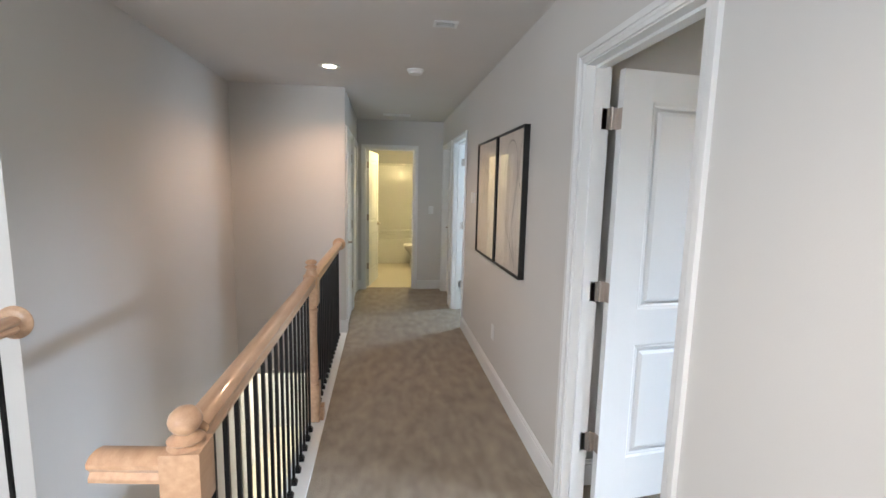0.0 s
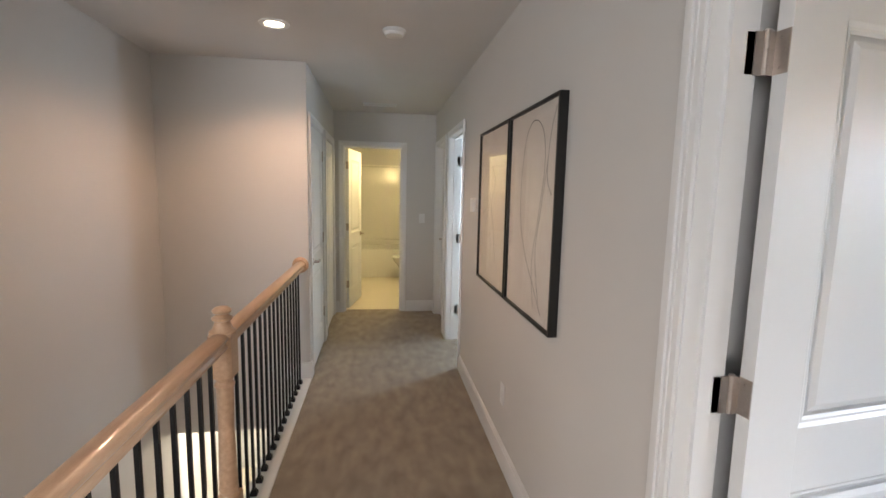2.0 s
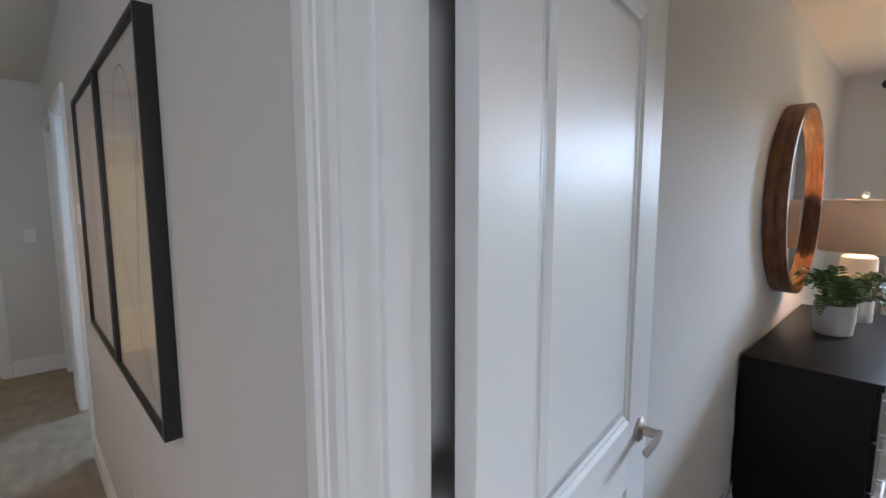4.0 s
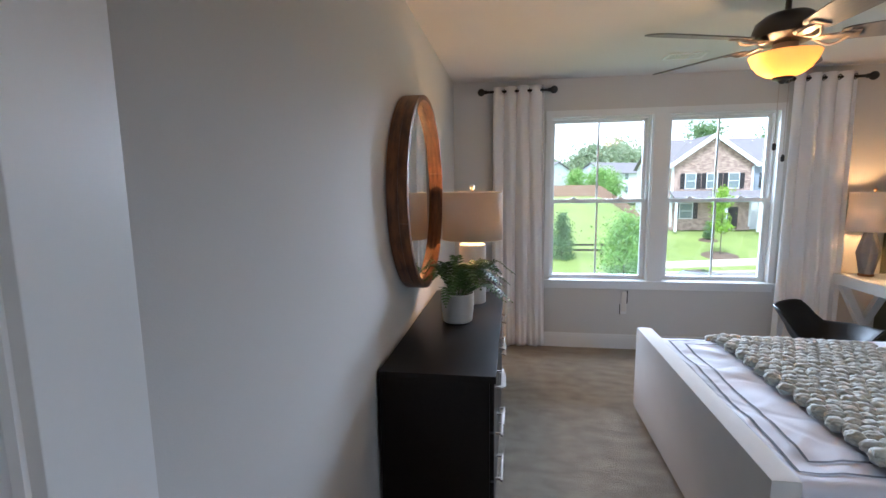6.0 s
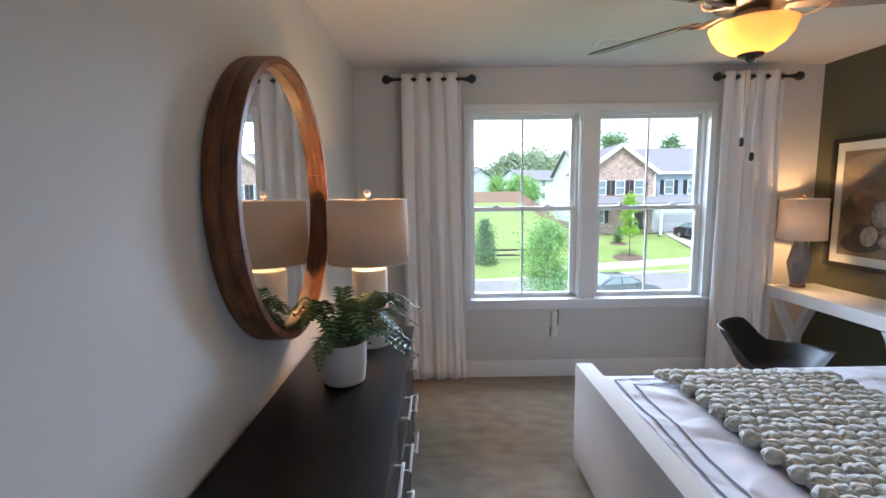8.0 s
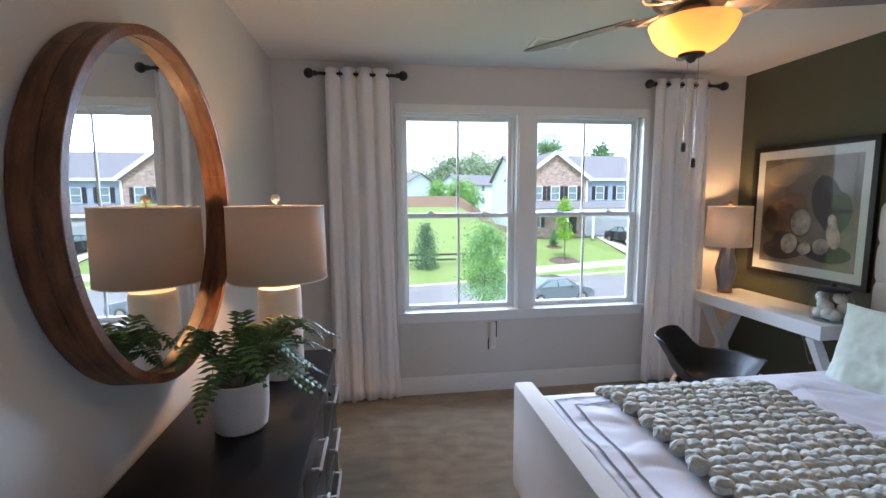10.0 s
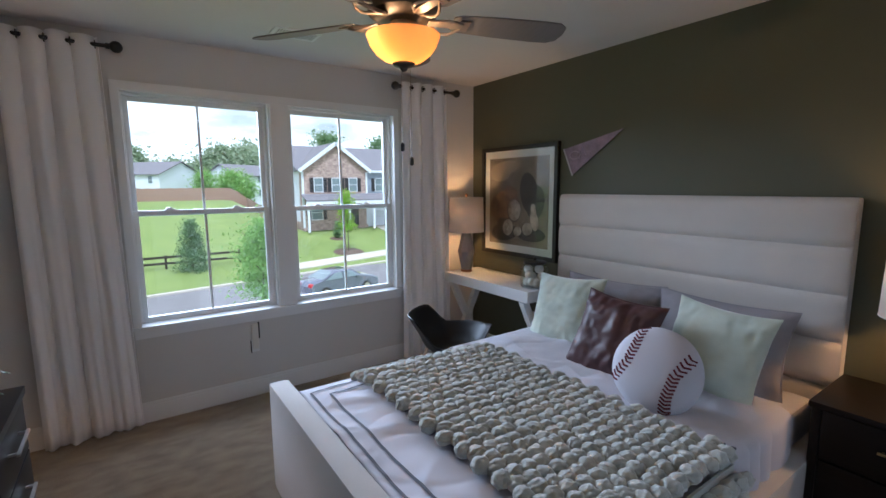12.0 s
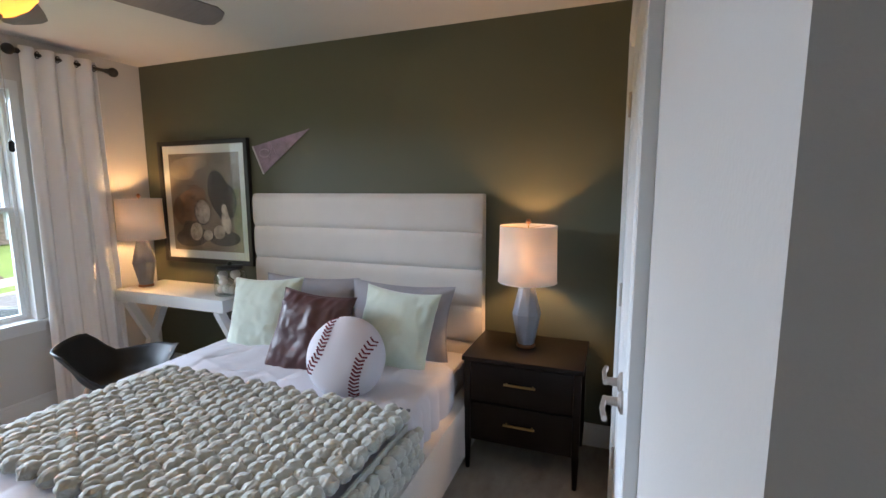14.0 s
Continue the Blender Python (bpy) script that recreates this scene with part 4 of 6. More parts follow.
# fern
px, py = 4.135, 2.470
pot = thing("potted_fern", "green fern in a rough white ceramic pot on the dresser", "potted plant")
bm = bmesh.new()
lathe(bm, [(0.072, DZ), (0.080, DZ + 0.008), (0.087, DZ + 0.07), (0.089, DZ + 0.158), (0.085, DZ + 0.160), (0.081, DZ + 0.15), (0.078, DZ + 0.135)], 44, Matrix.Translation((px, py, 0)), cap=False)
part("pot", bm, M_POT, pot)
bm = bmesh.new()
lathe(bm, [(0.080, DZ + 0.137), (0.02, DZ + 0.143)], 24, Matrix.Translation((px, py, 0)))
part("soil", bm, M_SOIL, pot)
rng = random.Random(5)
for f in range(30):
    an = rng.uniform(0, 2 * math.pi)
    ln = rng.uniform(0.17, 0.31)
    lift = rng.uniform(0.07, 0.20)
    if math.sin(an) > 0.45:
        ln *= 0.75
        lift += 0.03
    pts = []
    for i in range(19):
        u = i / 18
        rad = 0.02 + ln * (u ** 0.9)
        zz = DZ + 0.14 + lift * math.sin(min(1.0, u * 1.25) * math.pi * 0.62) - (0.22 if ln > 0.2 else 0.12) * max(0, u - 0.55) ** 1.4
        pts.append(Vector((px + rad * math.cos(an + 0.25 * u), min(py + rad * math.sin(an + 0.25 * u), 2.69), zz)))
    bm = bmesh.new()
    tube(bm, pts, 0.0011, 4)
    for i in range(2, 19):
        d = (pts[i] - pts[i - 1]).normalized()
        side = d.cross(Vector((0, 0, 1))).normalized()
        up = side.cross(d)
        u = i / 18
        for s in (-1, 1):
            w = 0.040 * math.sin(math.pi * min(1, 0.12 + u * 0.88)) + 0.006
            w *= rng.uniform(0.85, 1.15)
            root = pts[i]
            tip = root + (side * s + d * 0.35) * w - up * 0.005 * rng.random()
            wid = d * 0.0072
            midp = (root + tip) / 2 + up * 0.003
            v = [bm.verts.new(q) for q in (root - wid * 0.5, midp - wid, tip, midp + wid, root + wid * 0.5)]
            bm.faces.new(v)
    part("frond", bm, M_FERN, pot, smooth=False)

# bed
BX0, BX1 = 3.20, 4.80
bed = thing("bed", "cream upholstered bed with channel-tufted headboard", "bed")
headboard = part("headboard", boxes((3.175, 4.865, OY + 0.006, -0.803, 0.0, 1.462), bevel=0.015), M_UPH, bed, "tall cream headboard with horizontal channels")
zs = [0.10, 0.345, 0.567, 0.790, 1.012, 1.235, 1.458]
for z0, z1 in zip(zs, zs[1:]):
    hb = bmesh.new()
    rows = []
    for k in range(15):
        v = k / 14
        bulge = (1 - abs(2 * v - 1) ** 5) ** 0.6 if 0 < k < 14 else 0
        zz, yy = z0 + (z1 - z0) * v, -0.800 + 0.024 * bulge
        rows.append([hb.verts.new((3.18 + 1.68 * i / 40, yy + (-0.012 if i in (0, 40) else 0) + 0.0025 * noise.noise(Vector((i * 0.5, zz * 9, 0))) + 0.0012 * math.sin(i * 2.1 + z0 * 9) * abs(2 * v - 1) ** 3, zz)) for i in range(41)])
    for a, b in zip(rows, rows[1:]):
        for i in range(40):
            hb.faces.new((a[i], a[i + 1], b[i + 1], b[i]))
    part("padded_channel", hb, M_UPH, headboard)
bm = bmesh.new()
box(bm, BX0, BX1, 1.265, 1.362, 0.03, 0.578, bevel=0.022)
part("footboard", bm, M_UPH, bed)
for x0, x1 in ((3.16, 3.245), (4.755, 4.84)):
    part("side_rail", boxes((x0, x1, -0.80, 1.262, 0.05, 0.36), bevel=0.018), M_UPH, bed)
for x in (3.23, 4.70):
    for y in (-0.83, 1.28):
        part("foot", boxes((x, x + 0.06, y, y + 0.05, 0.0, 0.05), bevel=0.004), M_DARKWOOD, bed)

mattress = thing("mattress", "mattress in a grey-white fitted sheet on the bed", "mattress")
part("mattress_body", boxes((3.25, 4.75, -0.775, 1.26, 0.20, 0.505), bevel=0.04), M_LINEN, mattress)


def cloth_top(x, y):
    a = 0.016 * noise.noise(Vector((x * 3.0, y * 3.0, 2.2))) + 0.006 * noise.noise(Vector((x * 9, y * 7, 5.0)))
    return a + 0.020 * max(0.0, 0.22 - abs(noise.noise(Vector((x * 3.6 + y * 1.5, y * 4.2, 9.1))))) - 0.022 * max(0.0, 0.16 - abs(noise.noise(Vector((x * 5.5 - y * 2, y * 3.1, 4.4)))))


duvet = thing("comforter", "white comforter with a double grey border stripe spread on the bed", "comforter")


def drape(x0, x1, y0, y1, top, drops, n=150, k=130, lift=0.0, hang=0.25):
    """A cloth over the bed: flat inside x0..x1, falling by hang past the sides."""
    bm = bmesh.new()
    g = []
    for j in range(k + 1):
        line = []
        y = y0 + (y1 - y0) * j / k
        for i in range(n + 1):
            w = (x1 - x0) + 2 * hang
            s = -hang + w * i / n
            if s < 0:
                d, x = -s, x0
                out = -1
            elif s > x1 - x0:
                d, x = s - (x1 - x0), x1
                out = 1
            else:
                d, x, out = 0, x0 + s, 0
            r = 0.05
            if d > 0:
                a = min(d / r, math.pi / 2)
                xx = x + out * r * math.sin(a)
                z = top - r * (1 - math.cos(a)) - max(0, d - r * math.pi / 2)
                fold = 0.016 * math.sin(y * 21 + math.sin(y * 7) * 2) * min(1, d * 6)
                xx += out * (0.006 + abs(fold) * drops)
            else:
                xx = x
                z = top + cloth_top(x, y)
            edge = min(1.0, min(x - x0, x1 - x) / 0.15) if d == 0 else 0
            z += lift * max(0, edge) * 1.0
            line.append(bm.verts.new((xx, y + 0.01 * noise.noise(Vector((xx * 4, j * 0.1, 3))), z)))
        g.append(line)
    for a, b in zip(g, g[1:]):
        for i in range(n):
            bm.faces.new((a[i], a[i + 1], b[i + 1], b[i]))
    return bm


p = part("comforter_cloth", drape(3.30, 4.69, -0.30, 1.245, 0.535, 0.6, lift=0.012, hang=0.17), M_LINEN, duvet)
sol = p.modifiers.new("thickness", "SOLIDIFY")
sol.thickness, sol.offset = 0.014, -1


def stripe(inset, w=0.012):
    bm = bmesh.new()
    path = []
    x0, x1, y1 = 3.29 + inset, 4.665 - inset, 1.245 - inset
    pts = [(x1, 0.6 + (y1 - 0.6) * i / 30) for i in range(31)] + [(x1 + (x0 - x1) * i / 60, y1) for i in range(1, 61)] + [(x0, y1 - (y1 - 0.6) * i / 30) for i in range(1, 31)]
    prev = None
    for i, (x, y) in enumerate(pts):
        a, b = pts[max(0, i - 1)], pts[min(len(pts) - 1, i + 1)]
        d = Vector((b[0] - a[0], b[1] - a[1])).normalized()
        nn = Vector((-d.y, d.x)) * w / 2
        def zz(px_, py_):
            e = max(0.0, min(1.0, min(px_ - 3.30, 4.69 - px_) / 0.15))
            drop = max(0.0, px_ - 4.69, 3.30 - px_)
            return 0.5385 + cloth_top(min(max(px_, 3.30), 4.69), py_) + 0.012 * e - (0.05 - math.sqrt(max(0, 0.0025 - min(drop, 0.05) ** 2)))
        cur = [bm.verts.new((x + nn.x, y + nn.y, zz(x + nn.x, y + nn.y))), bm.verts.new((x - nn.x, y - nn.y, zz(x - nn.x, y - nn.y)))]
        if prev:
            bm.faces.new((prev[0], cur[0], cur[1], prev[1]))
        prev = cur
    part("border_stripe", bm, M_GREYSTITCH, duvet, "grey stitched border stripe")


stripe(0.035)
stripe(0.105)

# turned-back top of the comforter, hanging over the near side
p = part("folded_edge", drape(3.28, 4.71, -0.42, 0.30, 0.556, 1.2, lift=0.012, hang=0.24), M_LINEN, duvet)
sol = p.modifiers.new("thickness", "SOLIDIFY")
sol.thickness = 0.012
bm = bmesh.new()
for i in range(5):
    box(bm, 3.235 + i * 0.018, 3.250 + i * 0.018, 0.10 + (i % 2) * 0.02, 0.115 + (i % 2) * 0.02, 0.560, 0.568)
part("embroidered_mark", bm, M_GREYSTITCH, duvet)

# chunky knitted throw: rows of puffs that run across the bed
throw = thing("knitted_throw", "sage grey chunky hand-knitted throw laid across the bed", "throw blanket")
rng = random.Random(11)
tmpl = bmesh.new()
bmesh.ops.create_icosphere(tmpl, subdivisions=4, radius=1.0)
t_v = np.array([v.co for v in tmpl.verts])
t_f = np.array([[v.index for v in f.verts] for f in tmpl.faces])
tmpl.free()
verts, faces, count = [], [], 0
ROWS, PER = 33, 14
for j in range(ROWS):
    wave = rng.uniform(0, 6.28)
    for i in range(PER):
        s = -0.17 + 1.72 * (j + 0.5) / ROWS + 0.006 * math.sin(i * 1.1 + wave) + rng.uniform(-0.004, 0.004)
        y = 0.185 + 0.0565 * (i + 0.45 * (j % 2)) + rng.uniform(-0.008, 0.008)
        x0, x1 = 3.235, 4.56
        if s < 0:
            x, z, tilt = x0 - 0.045, 0.565 + s * 1.0 - 0.01, 75
        elif s > x1 - x0:
            d = s - (x1 - x0)
            x, z, tilt = x1 + min(0.10, d * 0.9), 0.580 - d * 0.25, -25
        else:
            x, z, tilt = x0 + s, 0.588, 0
        x += (0.05 * (y - 0.6))
        lx_, ly_, lz_ = rng.uniform(0.031, 0.036), rng.uniform(0.036, 0.042), rng.uniform(0.027, 0.032)
        v = t_v * (lx_, ly_, lz_)
        ph = rng.random() * 50
        k1 = rng.choice((4, 5, 6))
        disp = np.array([(0.03 + 0.07 * abs(p[1])) * math.sin(k1 * math.atan2(p[2], p[0]) + ph + 2.0 * p[1] + 4 * noise.noise(Vector((p[0] * 1.5 + ph, p[1] * 1.5, p[2] * 1.5)))) + 0.10 * noise.noise(Vector((p[0] * 1.6 + ph, p[1] * 1.6, p[2] * 1.6))) - 0.30 * max(0.0, 0.25 - abs(noise.noise(Vector((p[0] * 2.0 - ph, p[1] * 1.2, p[2] * 2.0))))) - 0.04 * p[1] ** 4 - 0.06 * max(0.0, 0.14 - abs(noise.noise(Vector((p[0] * 3.0 + ph, p[1] * 1.6 + ph, p[2] * 3.0))))) * 4 for p in t_v])
        v = v * (1 + disp[:, None])
        rot = np.array(Euler((radians(rng.uniform(-10, 10)), radians(tilt + rng.uniform(-10, 10)), radians(16 * (1 if j % 2 else -1) + rng.uniform(-12, 12)))).to_matrix())
        verts.append(v @ rot.T + (x, y, z))
        faces.append(t_f + count)
        count += len(t_v)
me = bpy.data.meshes.new("knit")
me.from_pydata(np.concatenate(verts).tolist(), [], np.concatenate(faces).tolist())
me.materials.append(M_THROW)
me.shade_smooth()
knit = new("knit", me)
knit.parent = throw
tagged(knit, kind="stuff")
bm = boxes((3.26, 4.58, 0.20, 0.90, 0.557, 0.566), (3.20, 3.21, 0.20, 0.88, 0.44, 0.56), bevel=0.003)
part("knit_backing", bm, M_THROW, throw)

# pillows
def pillow(name, label, w, h, t, at, lean, turn, material, seed, roll=0, wr=0.008, piping=None, group="pillows"):
    p = thing(name, label, "pillow", group)
    bm = bmesh.new()
    cushion(bm, w, h, t, seed=seed, wr=wr, m=pose(*at, lean, roll, turn))
    part("pillow_body", bm, material, p)
    if piping:
        n = 40
        m = pose(*at, lean, roll, turn)
        pts = []
        for q in range(4):
            for i in range(n // 4):
                u = -1 + 2 * i / (n // 4)
                x, z = ((u, -1), (1, u), (-u, 1), (-1, -u))[q]
                pts.append(m @ Vector((x * w / 2 * (1 - 0.10 * (1 - z * z) * abs(x) ** 3), 0, z * h / 2 * (1 - 0.10 * (1 - x * x) * abs(z) ** 3))))
        bm = bmesh.new()
        tube(bm, pts, 0.004, 6, True)
        part("piping", bm, piping, p)


pillow("pillow", "grey linen sham pillow leaning on the headboard", 0.70, 0.46, 0.15, (4.32, -0.66, 0.70), 14, 3, M_GREYLINEN, 1.3, piping=M_GREYLINEN)
pillow("pillow", "grey linen sham pillow leaning on the headboard", 0.70, 0.46, 0.15, (3.66, -0.65, 0.70), 14, -2, M_GREYLINEN, 4.1, piping=M_GREYLINEN)
pillow("pillow", "pale sage square pillow beside the leather cushion", 0.50, 0.48, 0.16, (4.47, -0.42, 0.72), 22, 6, M_SAGE, 2.7, roll=3)
pillow("pillow", "pale sage square pillow beside the leather cushion", 0.48, 0.48, 0.16, (3.56, -0.40, 0.72), 22, -6, M_SAGE, 7.9, roll=-2)
pillow("pillow", "brown leather square cushion in front of the sage pillows", 0.46, 0.47, 0.17, (3.965, -0.19, 0.72), 26, 0, M_LEATHER, 3.3, roll=-3, wr=0.012, piping=M_LEATHER)

ball = thing("baseball_pillow", "round white plush baseball pillow with dark red stitching", "pillow")
bmat = pose(3.61, -0.0, 0.71, 20, 0, 6) @ Matrix.Scale(1.07, 4)
bm = bmesh.new()
lathe(bm, [(0.002, -0.095), (0.07, -0.092), (0.13, -0.078), (0.165, -0.05), (0.178, -0.015), (0.178, 0.015), (0.165, 0.05), (0.13, 0.078), (0.07, 0.092), (0.002, 0.095)], 44, bmat @ pose(0, 0, 0, 90, 0, 0))
part("plush_body", bm, M_LINEN, ball)
def ball_skin(x, z):
    r = math.hypot(x, z)
    k = min(1.0, 0.172 / max(r, 1e-6))
    x, z = x * k, z * k
    prof_ = [(0.0, 0.095), (0.07, 0.092), (0.13, 0.078), (0.165, 0.05), (0.178, 0.015)]
    r = math.hypot(x, z)
    for (r0, y0_), (r1, y1_) in zip(prof_, prof_[1:]):
        if r <= r1:
            return Vector((x, y0_ + (y1_ - y0_) * (r - r0) / (r1 - r0) + 0.0015, z))
    return Vector((x, 0.015, z))


bm = bmesh.new()
for seam, s in ((((0.34, 0.90), (0.38, 0.48), (0.50, 0.04), (0.80, -0.43)), -1), (((-0.80, 0.45), (-0.58, -0.04), (-0.49, -0.48), (-0.44, -0.90)), 1)):
    for i in range(16):
        u = i / 15 * (len(seam) - 1)
        k_ = min(int(u), len(seam) - 2)
        f_ = u - k_
        cx_ = 0.176 * (seam[k_][0] * (1 - f_) + seam[k_ + 1][0] * f_)
        cz_ = 0.176 * (seam[k_][1] * (1 - f_) + seam[k_ + 1][1] * f_)
        d = Vector((seam[k_ + 1][0] - seam[k_][0], seam[k_ + 1][1] - seam[k_][1])).normalized()
        for q in (-1, 1):
            ex, ez = cx_ - d.x * 0.010 + q * d.y * 0.020, cz_ - d.y * 0.010 - q * d.x * 0.020
            rod(bm, bmat @ ball_skin(cx_, cz_), bmat @ ball_skin(ex, ez), 0.0042, 6)
part("stitching", bm, M_REDSTITCH, ball, kind="stuff")

# nightstand
ns = thing("nightstand", "dark espresso two-drawer nightstand with brass bar pulls", "nightstand")
NX0, NX1, NYF, NYB = 2.575, 3.165, -0.415, -0.865
part("top", boxes((NX0 - 0.01, NX1 + 0.01, NYB, NYF + 0.01, 0.606, 0.632), bevel=0.006), M_DARKWOOD, ns)
part("body", boxes((NX0 + 0.03, NX1 - 0.03, NYB, NYF - 0.018, 0.165, 0.606), bevel=0.003), M_DARKWOOD, ns)
for x in (NX0, NX1 - 0.034):
    for y in (NYB, NYF - 0.034):
        bm = bmesh.new()
        box(bm, x, x + 0.034, y, y + 0.034, 0.165, 0.605, bevel=0.004)
        rod(bm, (x + 0.017, y + 0.017, 0.165), (x + 0.017, y + 0.017, 0.0), 0.019, 16, 0.011)
        part("leg", bm, M_DARKWOOD, ns)
for z0 in (0.175, 0.392):
    d = part("drawer", boxes((NX0 + 0.036, NX1 - 0.036, NYF - 0.018, NYF - 0.002, z0, z0 + 0.208), bevel=0.004), M_DARKWOOD, ns)
    zc = z0 + 0.118
    bm = boxes((2.79, 2.95, NYF + 0.014, NYF + 0.023, zc - 0.005, zc + 0.005), (2.80, 2.808, NYF - 0.003, NYF + 0.015, zc - 0.004, zc + 0.004), (2.932, 2.94, NYF - 0.003, NYF + 0.015, zc - 0.004, zc + 0.004), bevel=0.0015)
    part("bar_pull", bm, M_BRASS, d, "slim brass bar pull")

# desk
desk = thing("desk", "white console desk with crossed X legs against the olive wall", "desk")
KX0, KX1, KY0, KY1, KZ = 4.86, 5.90, -0.865, -0.47, 0.76
part("tabletop", boxes((KX0, KX1, KY0, KY1, KZ - 0.085, KZ), bevel=0.004), M_TRIM, desk)
for x in (KX0 + 0.05, KX1 - 0.10):
    for s in (1, -1):
        bm = bmesh.new()
        ln = math.hypot(KY1 - KY0 - 0.07, KZ - 0.085)
        an = math.degrees(math.atan2(KZ - 0.085, (KY1 - KY0 - 0.07)))
        box(bm, 0, 0.05, -ln / 2, ln / 2, -0.028, 0.028, bevel=0.003, m=pose(x + (0.001 if s > 0 else 0), (KY0 + KY1) / 2, (KZ - 0.085) / 2, s * an, 0, 0))
        bmesh.ops.bisect_plane(bm, geom=bm.verts[:] + bm.edges[:] + bm.faces[:], plane_co=(0, 0, KZ - 0.0855), plane_no=(0, 0, 1), clear_outer=True)
        r = bmesh.ops.bisect_plane(bm, geom=bm.verts[:] + bm.edges[:] + bm.faces[:], plane_co=(0, 0, 0.0), plane_no=(0, 0, -1), clear_outer=True)
        bmesh.ops.holes_fill(bm, edges=[e for e in bm.edges if e.is_boundary])
        part("crossed_leg", bm, M_TRIM, desk)

jar = thing("glass_jar", "clear glass jar with black lid holding white baseballs on the desk", "jar")
jx, jy = 4.965, -0.65
bm = bmesh.new()
lathe(bm, [(0.095, KZ), (0.105, KZ + 0.008), (0.107, KZ + 0.13), (0.098, KZ + 0.155), (0.075, KZ + 0.165), (0.075, KZ + 0.180)], 40, Matrix.Translation((jx, jy, 0)), cap=False)
lathe(bm, [(0.095, KZ), (0.05, KZ + 0.002)], 40, Matrix.Translation((jx, jy, 0)))
part("glass", bm, M_PANE, jar)
bm = bmesh.new()
lathe(bm, [(0.082, KZ + 0.180), (0.085, KZ + 0.184), (0.085, KZ + 0.198), (0.06, KZ + 0.204), (0.012, KZ + 0.206), (0.016, KZ + 0.222), (0.006, KZ + 0.23)], 36, Matrix.Translation((jx, jy, 0)))
part("lid", bm, M_BLACK, jar, "black lid with small knob")
rng = random.Random(3)
for i, (dx, dy, dz) in enumerate(((0.05, 0.03, 0.04), (-0.05, 0.035, 0.04), (0.0, -0.055, 0.04), (0.055, -0.03, 0.07), (-0.055, -0.025, 0.085), (0.01, 0.05, 0.10), (0.05, 0.02, 0.135), (-0.03, -0.02, 0.14), (-0.02, 0.05, 0.05))):
    bl = thing("baseball", "small white baseball inside the glass jar", "baseball", "baseballs in the jar")
    bm = bmesh.new()
    bmesh.ops.create_uvsphere(bm, u_segments=20, v_segments=12, radius=0.034, matrix=Matrix.Translation((jx + dx * 0.95, jy + dy * 0.95, KZ + dz)))
    part("cover", bm, M_CERAMIC, bl)

# desk chair: a moulded shell with arms
chair = thing("shell_chair", "black moulded plastic armchair pulled up to the white desk", "chair", at=(5.03, 0.09, 0))
bm = bmesh.new()
g = []
n, k = 40, 22
RIM = [(-180, 0.50), (-140, 0.625), (-95, 0.585), (-30, 0.56), (5, 0.70), (50, 0.69), (85, 0.70), (130, 0.53), (180, 0.50)]


def rim_height(deg):
    for (a0, h0), (a1, h1) in zip(RIM, RIM[1:]):
        if a0 <= deg <= a1:
            u = (deg - a0) / (a1 - a0)
            return h0 + (h1 - h0) * u * u * (3 - 2 * u)
    return RIM[0][1]


for j in range(k + 1):
    v = j / k
    line = []
    for i in range(n + 1):
        a = -math.pi + 2 * math.pi * i / n
        rim = rim_height(math.degrees(a))
        rr = v ** 0.5
        flare = 1 + 0.16 * max(0.0, v - 0.75) * 4 * max(0.0, (rim - 0.5) / 0.2)
        x, y = 0.25 * math.cos(a) * rr * flare, 0.255 * math.sin(a) * rr * flare
        line.append(bm.verts.new((x, y, 0.40 + (rim - 0.43) * (v ** 2.2))))
    g.append(line)
for a_, b_ in zip(g, g[1:]):
    for i in range(n):
        bm.faces.new((a_[i], a_[i + 1], b_[i + 1], b_[i]))
bmesh.ops.remove_doubles(bm, verts=bm.verts, dist=1e-4)
sh = part("seat_shell", bm, M_CHAIR, chair)
sol = sh.modifiers.new("thickness", "SOLIDIFY")
sol.thickness = 0.008
for sx in (-1, 1):
    for sy in (-1, 1):
        bm = bmesh.new()
        rod(bm, (sx * 0.12, sy * 0.12, 0.405), (sx * 0.23, sy * 0.22, 0.0), 0.012, 12, 0.009)
        part("leg", bm, M_OAK, chair)

# pictures on the olive wall
pic = thing("framed_photo", "black-framed photograph of baseballs and a glove with white mat", "picture")
x0, x1, z0, z1, yb, yf = 4.94, 5.83, 0.925, 1.857, OY + 0.002, OY + 0.034
f = 0.034
part("frame", boxes((x0, x0 + f, yb, yf, z0, z1), (x1 - f, x1, yb, yf, z0, z1), (x0 + f, x1 - f, yb, yf, z0, z0 + f), (x0 + f, x1 - f, yb, yf, z1 - f, z1), bevel=0.002), M_BLACK, pic)
part("mat_board", boxes((x0 + f, x1 - f, yb, yb + 0.014, z0 + f, z1 - f)), M_TRIM, pic)
i0, i1, k0, k1 = x0 + 0.095, x1 - 0.095, z0 + 0.095, z1 - 0.095
M_PHOTO = mat("photo_background", (0.32, 0.255, 0.195), 0.35, scale=2.6, grain=8, bump=0, color2=(0.12, 0.095, 0.075))
part("photo", boxes((i0, i1, yb + 0.014, yb + 0.016, k0, k1)), M_PHOTO, pic)
M_PBALL = mat("photo_balls", (0.60, 0.55, 0.48), 0.4, scale=9, grain=30, bump=0, color2=(0.14, 0.11, 0.09))
M_PGLOVE = mat("photo_glove", (0.34, 0.19, 0.11), 0.4, scale=9, grain=20, bump=0, color2=(0.08, 0.04, 0.025))
lay = 0


